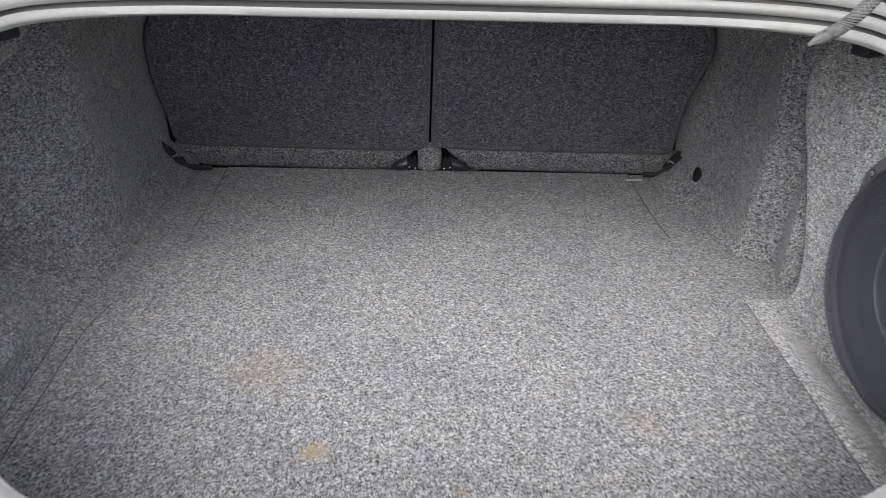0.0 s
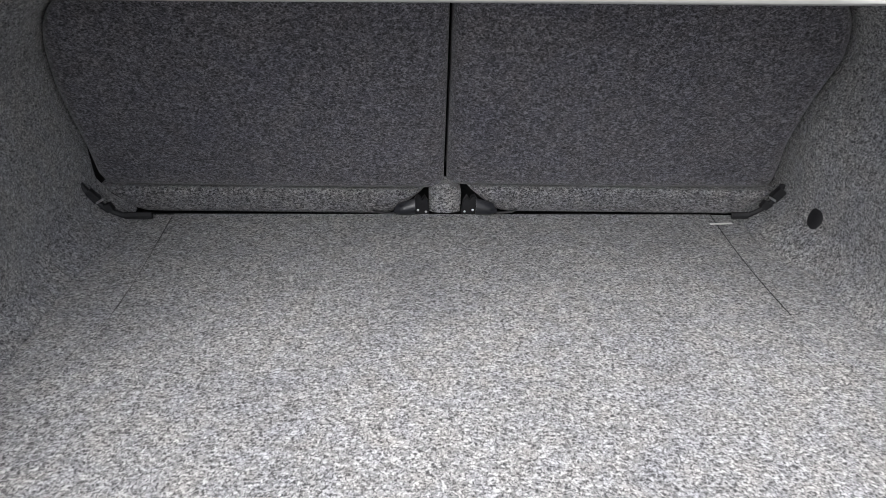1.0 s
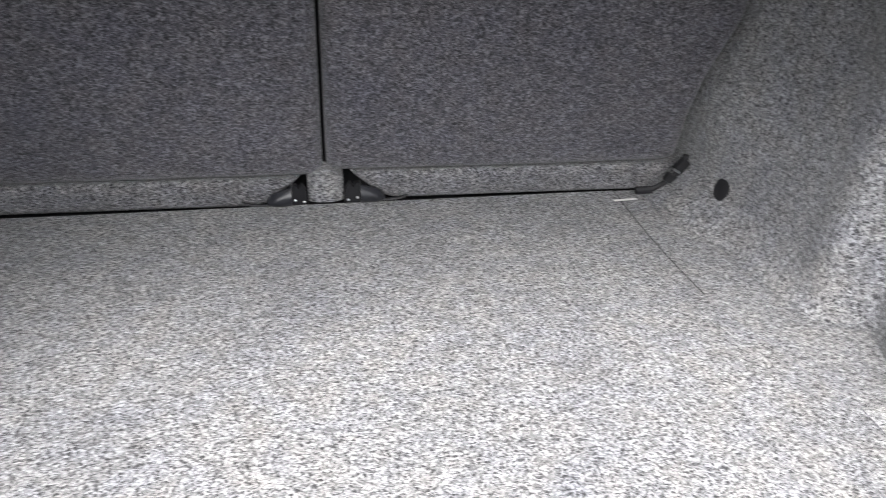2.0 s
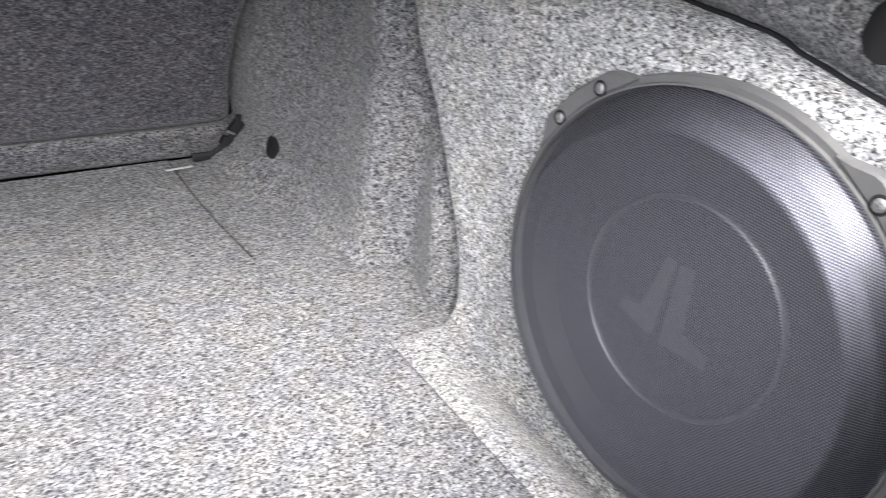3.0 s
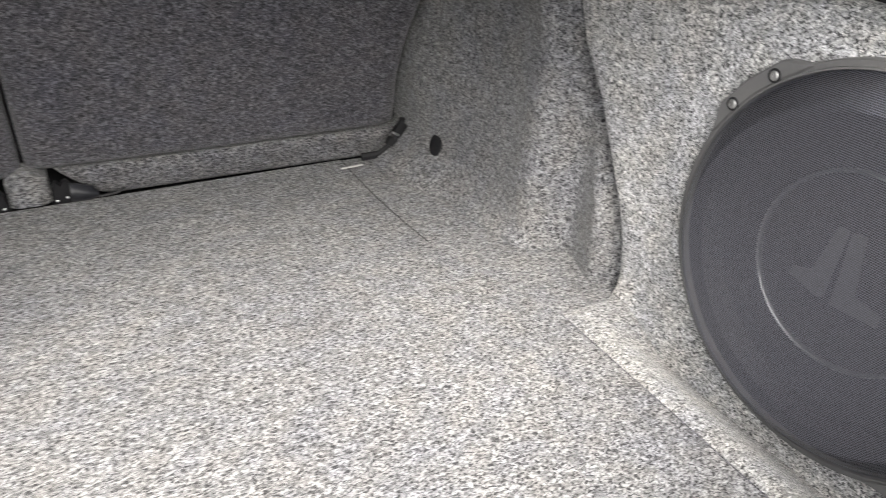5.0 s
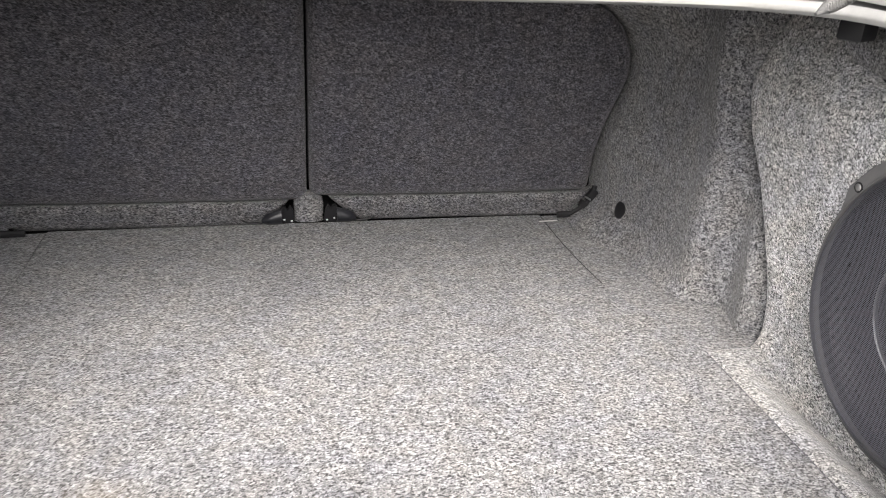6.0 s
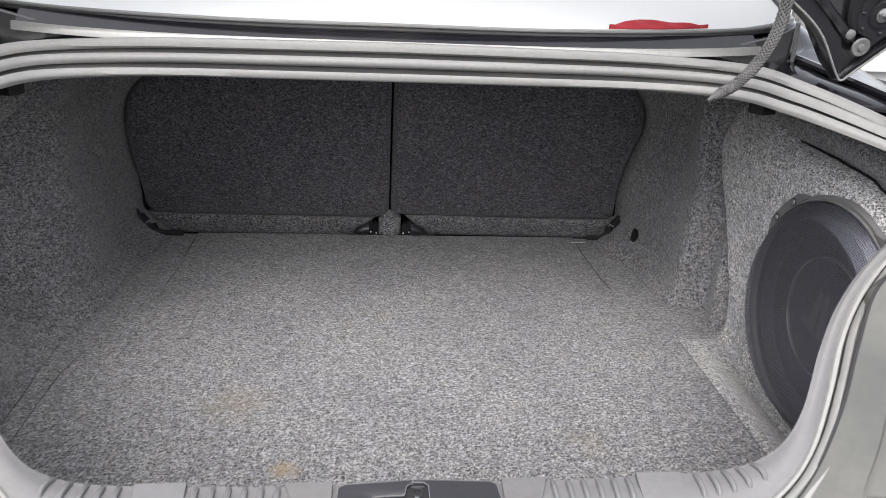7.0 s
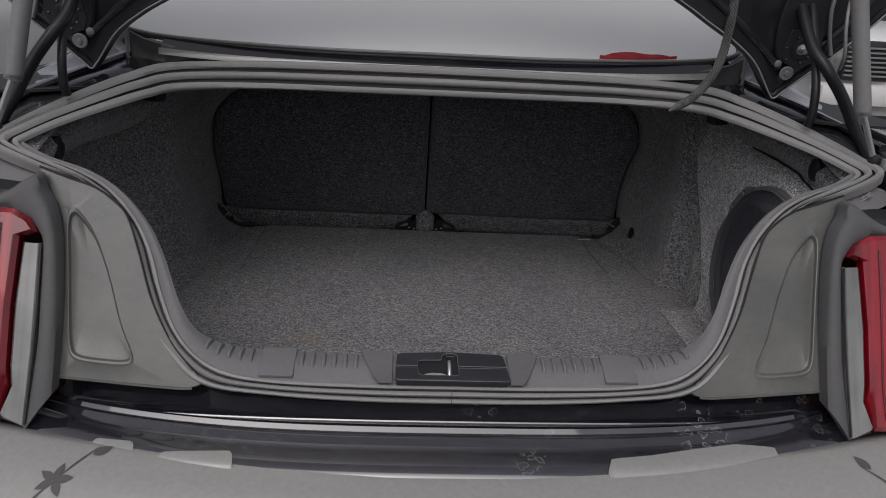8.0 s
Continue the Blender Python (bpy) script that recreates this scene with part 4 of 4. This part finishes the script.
for x0, x1, back_edge in ((-0.390, -0.340, [0.318, 0.311]), (-0.315, -0.233, [0.297, 0.298]), (0.166, 0.375, [0.292, 0.299, 0.310, 0.320, 0.317])):
    def tongue(u, v, x0=x0, x1=x1, back_edge=back_edge):
        x = x0 + (x1 - x0) * u
        far = float(np.interp(u, np.linspace(0, 1, len(back_edge)), back_edge)) - 0.016 * (abs(2 * u - 1) ** (2 + 200 * (x1 - x0)))
        near = ledge((x + 0.475) / 0.95, (len(LEDGE) - 2) / (len(LEDGE) - 1)).y - 0.006
        y = near + (far - near) * v
        return on_ledge(x, y, 0.0022)
    part("ledge_reflection", shell(tongue, 30, 8, (0, 0, -0.003)), BUMPER_PAINT, car, "silver plate on the ledge drawn as a pale reflection")

# cowl strip, rear window and quarter panels
def cowl(u, v, rows=((0.893, 0.462), (0.8942, 0.469), (0.8965, 0.4722), (0.9000, 0.4718), (0.901, 0.469))):
    x = -0.47 + 0.94 * u
    y, z = rows[round(v * 4)]
    return Vector((x, y, z + 0.010 * (abs(x) / 0.47) ** 4))
# The silver colour stands for the bright reflection in the glossy strip.
part("cowl_panel", sheet(cowl, 30, 4), BUMPER_PAINT, car, "narrow strip below the rear window, silver as its bright reflection", sharp=50)
part("cowl_gutter", sheet(lambda u, v: cowl(u, v, ((0.900, 0.466), (0.904, 0.4690), (0.910, 0.4735), (0.917, 0.4790), (0.926, 0.4850))), 30, 4), BLACK_GLOSS, car, "glossy black gutter along the window foot", sharp=50)


def pane(u, v, lift=0.0):
    x = (u - 0.5) * (1.09 - 0.20 * v) - 0.010
    return Vector((x, 0.925 + 0.78 * v + 0.02 * (2 * u - 1) ** 2, 0.490 + 0.33 * v - 0.06 * v * v + 0.026 * (2 * u - 1) ** 6 - 0.02 * (2 * u - 1) ** 2 * v + lift))


win = part("rear_window", shell(lambda u, v: pane(u, v), 30, 16, (0, 0, -0.006)), GLASS, car, "rear window coloured near-white as a reflection of the sky")
edge_pts = [pane(0, 1), pane(0, 0.6), pane(0, 0.25), pane(0, 0.06), pane(0.02, 0), pane(0.1, 0), pane(0.3, 0), pane(0.5, 0), pane(0.7, 0), pane(0.9, 0), pane(0.98, 0), pane(1, 0.06), pane(1, 0.25), pane(1, 0.6), pane(1, 1)]
part("window_gasket", tube([p + Vector((0, -0.004, -0.004)) for p in edge_pts], 0.0045, 8, 90), DARK_PLASTIC, win, "dark grey rubber window gasket")
part("window_trim", tube([p + Vector((0, -0.010, 0.0005)) for p in edge_pts[2:-2]], 0.0026, 8, 80), RUBBER, car, "thin pale line along the window edge")


def quarter(side):
    ys = [0.44, 0.52, 0.56, 0.60, 0.64, 0.70, 0.76, 0.81, 0.86, 0.90, 0.96, 1.10, 1.40, 1.75]
    xi = [0.615, 0.612, 0.611, 0.611, 0.600, 0.570, 0.538, 0.500, 0.475, 0.480, 0.535, 0.535, 0.52, 0.50]
    zi = [0.360, 0.376, 0.382, 0.390, 0.398, 0.414, 0.430, 0.445, 0.455, 0.462, 0.480, 0.53, 0.62, 0.72]
    def fn(u, v):
        y = 0.44 + 1.31 * u
        x0, z0 = float(np.interp(y, ys, xi)), float(np.interp(y, ys, zi))
        rows = [(x0, z0 - 0.03), (x0 + 0.002, z0 - 0.006), (x0 + 0.02, z0 - 0.012), (x0 + 0.06, z0 - 0.004 - 0.05 * smooth(1.0, 1.4, y)), (0.74, 0.405 + 0.02 * u), (0.82, 0.385), (0.865, 0.335), (0.885, 0.22), (0.89, 0.0), (0.87, -0.25), (0.84, -0.34)]
        q = curve_at([(a, 0, b) for a, b in rows], v)
        return Vector((side * q.x, y, q.z))
    part("quarter_panel", sheet(fn, 50, 30), BLACK_GLOSS, car, "glossy dark painted rear wing")


for side in (-1, 1):
    quarter(side)

# roof, flanks, underside and wheels that carry the body
def roof(u, v):
    x = (u - 0.5) * 1.16
    y = 1.70 + 1.9 * v
    return Vector((x, y, 0.755 + 0.07 * math.sin(math.pi * v) - 0.10 * abs(2 * u - 1) ** 3 - 0.02 * v))
part("roof", shell(roof, 24, 16, (0, 0, -0.02)), BLACK_GLOSS, car, "glossy dark roof")
for side in (-1, 1):
    def flank(u, v, side=side):
        y = 1.74 + 2.3 * u
        q = curve_at([(0.56, 0, 0.70), (0.70, 0, 0.43), (0.865, 0, 0.335), (0.89, 0, 0.0), (0.84, 0, -0.34)], v)
        return Vector((side * (q.x - 0.10 * u ** 4), y, q.z - (0.30 * smooth(0.5, 1.0, u)) * smooth(0.4, 0.7, q.z)))
    part("body_side", sheet(flank, 24, 20), BLACK_GLOSS, car, "glossy dark body side")
    for y in (0.98, 3.55):
        wheel = part("wheel", turned([(0, 0.06), (0.19, 0.05), (0.205, 0.075), (0.205, -0.10), (0, -0.10)], facing((side * 0.78, y, GROUND + 0.31), (side, 0, 0)), 36), STEEL, car, "silver wheel")
        part("tyre", turned([(0.205, 0.085), (0.26, 0.105), (0.300, 0.095), (0.310, 0.06), (0.310, -0.08), (0.295, -0.11), (0.205, -0.10), (0.205, 0.085)], facing((side * 0.78, y, GROUND + 0.31), (side, 0, 0)), 48), BLACK_PLASTIC, wheel, "black tyre")
part("underbody", box((1.40, 3.7, 0.10), pose(0, 2.15, -0.33), 0.02), BLACK_PLASTIC, car, "black underside")
part("bonnet", shell(lambda u, v: Vector(((u - 0.5) * 1.6, 3.45 + 0.65 * v, 0.42 - 0.20 * v * v - 0.10 * abs(2 * u - 1) ** 3)), 20, 10, (0, 0, -0.02)), BLACK_GLOSS, car, "glossy dark bonnet")
part("nose", shell(lambda u, v: Vector(((u - 0.5) * 1.6, 4.10 - 0.25 * abs(2 * u - 1) ** 3 + 0.06 * math.sin(math.pi * v), -0.36 + 0.58 * v)), 20, 10, (0, -0.02, 0)), BLACK_GLOSS, car, "glossy dark front")

# boot lid standing open
LID = [(0.0, 0.690), (0.15, 0.676), (0.27, 0.640), (0.357, 0.598), (0.408, 0.569), (0.454, 0.543), (0.495, 0.512), (0.530, 0.467), (0.541, 0.457), (0.552, 0.467), (0.58, 0.494), (0.622, 0.533), (0.68, 0.597), (0.71, 0.66), (0.71, 1.00), (0.66, 1.10), (0.50, 1.15), (0.0, 1.17)]
LID = LID + [(-x, z) for x, z in LID[-2:0:-1]]
on_lid = lambda p, q, h: Vector((p - 0.006, 0.82 - 0.20 * (q - 0.46) - h, q - 0.2 * h))
boot_lid = part("boot_lid", plate(LID, lambda p, q, h: on_lid(p, q, h - 0.030), 0.030, 0.003), LID_BLACK, car, "black inner side of the open boot lid")
for side in (-1, 1):
    rim = [on_lid(side * p, q, 0.002) for p, q in LID[0:15]]
    part("lid_rim", tube(rim, 0.0065, 8, 110, flat=0.8), LID_BLACK, boot_lid, "glossy folded edge")
    inner = [on_lid(side * p, q, 0.004) for p, q in ((0.33, 0.66), (0.42, 0.595), (0.49, 0.545), (0.538, 0.505))]
    # Pale bar draws the bright highlight that runs along the folded edge.
    part("edge_line", tube([on_lid(side * p, q, 0.011) for p, q in LID[1:15]], 0.0014, 6, 120), RUBBER, boot_lid, "thin grey line drawn as the highlight of the lid edge")
    part("lid_rib", tube(inner, 0.006, 8, 30), LID_BLACK, boot_lid)
    outer = [on_lid(side * p, q, 0.004) for p, q in ((0.545, 0.498), (0.60, 0.548), (0.655, 0.62), (0.665, 0.70))]
    part("lid_rib", tube(outer, 0.005, 8, 30), LID_BLACK, boot_lid)
    part("hinge_plate", plate(rounded([(side * 0.525, 0.515), (side * 0.565, 0.510), (side * 0.605, 0.565), (side * 0.60, 0.68), (side * 0.53, 0.68), (side * 0.515, 0.58)], 3), lambda p, q, h: on_lid(p, q, h), 0.010, 0.003), BLACK_PLASTIC, boot_lid, "black hinge plate")
    at_bolt = on_lid(side * 0.550, 0.498, 0.010)
    part("bolt", turned([(0.0112, 0), (0.0112, 0.002), (0.0100, 0.0030), (0.0045, 0.0022), (0.0035, 0.0055), (0, 0.006)], facing(at_bolt, (0, -1, -0.2)), 24), GREY_TUBE, boot_lid, "round grey bolt head")
    nx, nz = 0.5625, 0.536
    part("nut", turned([(0.0085, 0), (0.0085, 0.0020), (0.0060, 0.0026), (0.0060, 0.0050), (0.0038, 0.0056), (0.0038, 0.0140), (0, 0.0146)], facing(on_lid(side * nx, nz, 0.011), (0, -1, -0.2)), 20), STEEL, boot_lid, "zinc nut on its stud")
    part("washer", turned([(0.0105, 0.0005), (0.0160, 0.0005), (0.0175, 0.0020), (0.0150, 0.0032), (0.0105, 0.0026)], facing(on_lid(side * nx, nz, 0.010), (0, -1, -0.2)), 28), COVER_BLACK, boot_lid, "dark steel washer")
    part("hub_plate", plate([(nx * side + side * p, nz + q) for p, q in ((-0.030, -0.004), (-0.022, -0.022), (0.000, -0.030), (0.022, -0.022), (0.033, 0.002), (0.026, 0.030), (0.004, 0.040), (-0.024, 0.028))], lambda p, q, h: on_lid(p, q, h + 0.008), 0.0035, 0.001), COVER_BLACK, boot_lid, "black hub plate")
    for k in range(7):
        a = math.radians(51 * k + 20 + 9 * math.sin(3.0 * k))
        rr = 0.022 + 0.004 * math.sin(5.0 * k)
        part("clip_boss", turned([(0.0026, 0), (0.0024, 0.0018), (0.0012, 0.0028), (0, 0.003)], facing(on_lid(side * nx + rr * math.cos(a), nz + rr * math.sin(a), 0.0110), (0, -1, -0.2)), 8), LID_BLACK, boot_lid)
    part("hem_band", shell(lambda u, v: on_lid(side * curve_at([(p, 0, q) for p, q in LID[2:9]], u).x, curve_at([(p, 0, q) for p, q in LID[2:9]], u).z + 0.004 + 0.020 * v, 0.0045), 40, 2, (0, 0.004, 0)), COVER_BLACK, boot_lid, "black hemmed band along the edge")
    wire = [on_lid(side * p, q, h) for p, q, h in ((0.600, 0.70, 0.03), (0.592, 0.62, 0.05), (0.587, 0.585, 0.07), (0.592, 0.55, 0.08), (0.598, 0.525, 0.07))]
    part("wire", tube(wire, 0.0026, 8, 30), GREY_TUBE, boot_lid, "pale grey wire beside the hose")
    part("stay", tube([on_lid(side * p, q, 0.012) for p, q in ((0.592, 0.640), (0.590, 0.600), (0.600, 0.560), (0.612, 0.530))], 0.0035, 8), SCREW, boot_lid, "bent steel stay")
    part("clip_boss", turned([(0.006, 0), (0.006, 0.004), (0.003, 0.006), (0, 0.006)], facing(on_lid(side * 0.533, 0.512, 0.006), (0, -1, -0.2)), 14), GREY_TUBE, boot_lid)

# gas struts, hoses and the braided sleeve
for side in (-1, 1):
    st = empty("gas_strut", "grey gas strut holding the boot lid open", "gas strut", "gas struts")
    low, mid, top = Vector((side * 0.600, 0.615, 0.398)), Vector((side * 0.569, 0.62, 0.467)), Vector((side * 0.50, 0.655, 0.79))
    part("rod", tube([low, low.lerp(mid, 0.5), mid + (mid - low) * 0.2], 0.0042, 10), STEEL, st, "bright piston rod")
    part("cylinder", tube([mid, mid.lerp(top, 0.02), mid.lerp(top, 0.5), top], 0.0112, 16, 24), GREY_TUBE, st)
    part("ball_socket", turned([(0, 0.010), (0.006, 0.009), (0.0085, 0.003), (0.0085, -0.004), (0.005, -0.009), (0, -0.010)], facing(low, (side * 0.2, -0.3, 1)), 18), BLACK_PLASTIC, st, "black ball socket")
    part("bracket", box((0.030, 0.018, 0.016), pose(side * 0.622, 0.612, 0.392, 0, side * 12, 0), 0.003), GREY_TUBE, st, "grey steel bracket")
    h1 = tube([(side * 0.622, 0.665, 0.392), (side * 0.600, 0.672, 0.428), (side * 0.571, 0.68, 0.478), (side * 0.545, 0.69, 0.515), (side * 0.532, 0.72, 0.545), (side * 0.540, 0.79, 0.60)], 0.0085, 10)
    finish("cable_hose", h1, HOSE_BLACK, label="black rubber hose running up to the boot lid", category="hose", group="hoses beside the lid")
    h2 = tube([(side * 0.540, 0.70, 0.430), (side * 0.541, 0.695, 0.450), (side * 0.540, 0.70, 0.49), (side * 0.542, 0.73, 0.545), (side * 0.555, 0.785, 0.60)], 0.0062, 10)
    finish("cable_hose", h2, HOSE_BLACK, label="thin black rubber hose by the lid hinge", category="hose", group="hoses beside the lid")

ROPE = [(0.354, 0.776, 0.432), (0.368, 0.778, 0.440), (0.387, 0.779, 0.452), (0.409, 0.781, 0.477), (0.426, 0.784, 0.512), (0.433, 0.787, 0.560), (0.434, 0.790, 0.612), (0.424, 0.79, 0.70), (0.41, 0.77, 0.78)]
sleeve = empty("braided_sleeve", "grey braided cable sleeve hanging over the boot rail", "cable sleeve")
part("core", tube([curve_at(ROPE, 0.10 + 0.90 * k / 20) for k in range(21)], 0.0046, 12, 80), BLACK_PLASTIC, sleeve)
for turn in (-1, 1):
    for k in range(8):
        pts, up = [], Vector((0, -1, 0))
        for i in range(161):
            t = i / 160
            c = curve_at(ROPE, t)
            d = (curve_at(ROPE, min(1, t + 0.01)) - curve_at(ROPE, max(0, t - 0.01))).normalized()
            a = (up - d * up.dot(d)).normalized()
            b = d.cross(a)
            ph = turn * (t * 2 * math.pi * 9) + k * math.pi / 4
            r = (0.0058 + 0.0005 * turn * math.sin(ph * 4)) * (0.15 + 0.85 * smooth(0.0, 0.16, t))
            pts.append(c + r * (math.cos(ph) * a + math.sin(ph) * b))
        part("strand", tube(pts, 0.0012, 5, 160, flat=0.6), SLEEVE, sleeve)

# flower decals on the bumper
def decal(cx, cy, spin):
    p_scale = 0.95
    put = lambda p, q, h: Vector((cx + p_scale * (p * math.cos(spin) - q * math.sin(spin)), cy + p_scale * (p * math.sin(spin) + q * math.cos(spin)), 0))
    bm = bmesh.new()
    def on_bumper(w):
        lo, hi = 0.05, 0.6
        for _ in range(30):
            mid = (lo + hi) / 2
            c = bumper((w.x + 0.86) / 1.72, mid)
            lo, hi = (mid, hi) if c.y > w.y else (lo, mid)
        return bumper((w.x + 0.86) / 1.72, lo) + Vector((0, -0.0004, 0.0009))
    def leaf(px, py, ang, ln, wd):
        n = 8
        v = []
        for i in range(n + 1):
            t = i / n
            wdt = wd * math.sin(math.pi * t ** 0.8)
            for sgn in (-1, 1):
                lx, ly = t * ln, sgn * wdt
                v.append(bm.verts.new(on_bumper(put(px + lx * math.cos(ang) - ly * math.sin(ang), py + lx * math.sin(ang) + ly * math.cos(ang), 0))))
        for i in range(n):
            bm.faces.new((v[2 * i], v[2 * i + 1], v[2 * i + 3], v[2 * i + 2]))
    for ang in (0.1, 1.35, 2.6, 3.6, 5.2):
        leaf(0, 0, ang, 0.020, 0.0045)
    leaf(0.004, 0.004, 0.9, 0.052, 0.0012)
    leaf(0.030, 0.030, 0.6, 0.022, 0.006)
    leaf(-0.002, -0.002, 4.0, 0.050, 0.0012)
    bmesh.ops.solidify(bm, geom=bm.faces[:], thickness=0.0003)
    return part("flower_decal", bm, DECAL, car, "dark grey flower-shaped decal")


decal(-0.408, 0.265, 0.0)
decal(0.497, 0.262, 1.6)

# body corners beside the rear window
for side in (-1, 1):
    part("corner_panel", plate([(0.405, 0.466), (0.46, 0.455), (0.524, 0.436), (0.526, 0.506), (0.50, 0.495), (0.44, 0.481), (0.405, 0.476)], lambda p, q, h, side=side: Vector((side * p, 0.918 - h + 0.12 * (p - 0.455), q)), 0.008, 0.002), CORNER, car, "glossy black corner panel below the window, greyed for white reflections")
    part("pillar_trim", tube([(side * 0.526, 0.912, 0.436), (side * 0.527, 0.914, 0.472), (side * 0.527, 0.918, 0.512)], 0.0030, 8), RUBBER, car, "pale upright trim at the window corner")
    part("drain_channel", tube([(side * 0.53, 0.93, 0.468), (side * 0.575, 0.84, 0.447), (side * 0.612, 0.745, 0.427), (side * 0.640, 0.66, 0.408)], 0.010, 8, flat=0.6), BLACK_GLOSS, car, "dark drain channel beside the opening")


def parked_car():
    """A white car standing next to this one, seen through the gap beside the lid."""
    pc = empty("parked_car", "white car parked alongside on the asphalt", "car")
    def body(u, v):
        a = u * 2 * math.pi
        ring = [(0.90, GROUND + 0.22), (0.93, -0.25), (0.93, 0.16), (0.90, 0.38), (0.76, 0.49), (0.05, 0.52)]
        q = curve_at([(r, 0, z) for r, z in ring], v)
        cx, cy = math.cos(a), math.sin(a)
        k = (abs(cx) ** 5 + abs(cy) ** 5) ** -0.2
        return Vector((cx * k * q.x, cy * k * q.x * 2.3, q.z))
    part("body", sheet(body, 48, 24, loop_u=True), WHITE_PAINT, pc)
    def cabin(u, v):
        a = u * 2 * math.pi
        cx, cy = math.cos(a), math.sin(a)
        k = (abs(cx) ** 4 + abs(cy) ** 4) ** -0.25
        r = 0.78 - 0.22 * v
        return Vector((cx * k * r, 0.35 + cy * k * r * 1.55, 0.46 + 0.50 * v))
    part("cabin_glass", sheet(cabin, 40, 8, loop_u=True), BLACK_GLOSS, pc, "dark glass cabin")
    part("roof", box((1.0, 1.6, 0.05), pose(0, 0.35, 0.97), 0.02), WHITE_PAINT, pc)
    part("grille_back", box((1.36, 0.05, 0.20), pose(0, -2.125, 0.335), 0.02), BLACK_PLASTIC, pc, "dark grille opening")
    for k in range(7):
        part("grille_slat", box((1.34, 0.030, 0.010), pose(0, -2.150, 0.262 + 0.023 * k), 0.003), GREY_TUBE, pc, "grey grille slat")
    part("bumper_bar", box((1.60, 0.14, 0.11), pose(0, -2.14, 0.165), 0.03), WHITE_PAINT, pc, "white front bumper")
    part("lower_intake", box((1.20, 0.05, 0.16), pose(0, -2.135, -0.02), 0.02), BLACK_PLASTIC, pc, "dark lower air intake")
    for x in (-0.76, 0.76):
        part("headlight", box((0.24, 0.10, 0.12), pose(x, -2.06, 0.335, 0, 0, math.copysign(18, x)), 0.03), CLEAR_LENS, pc, "clear headlight")
    for x in (-0.8, 0.8):
        for y in (-1.35, 1.35):
            part("wheel", turned([(0, 0.1), (0.22, 0.1), (0.30, 0.08), (0.32, 0.0), (0.30, -0.08), (0.0, -0.1)], facing((x, y, GROUND + 0.32), (1, 0, 0)), 32), BLACK_PLASTIC, pc)
    return pc


white_car = parked_car()
copy_thing(white_car, pose(-3.1, 4.6, 0, 0, 0, -8))
white_car.matrix_world = pose(2.86, 5.55, 0, 0, 0, 0)

# thin red sheet drawn as a red reflection at the foot of the rear window
def cloth(u, v):
    x = 0.275 + 0.140 * u
    p = pane((x + 0.010) / 1.09 + 0.5, 0.008 + 0.030 * v * (math.sin(math.pi * u) ** 0.7 * (0.75 + 0.25 * math.sin(5.5 * u))))
    return p + Vector((0, 0, 0.0025 + 0.004 * math.sin(math.pi * v) * (0.6 + 0.4 * math.sin(23 * u + 4 * v))))
finish("window_reflection", shell(cloth, 40, 8, (0, 0, -0.002)), RED_REFLECTION, label="red patch on the rear window drawn as a red reflection", category="cloth")
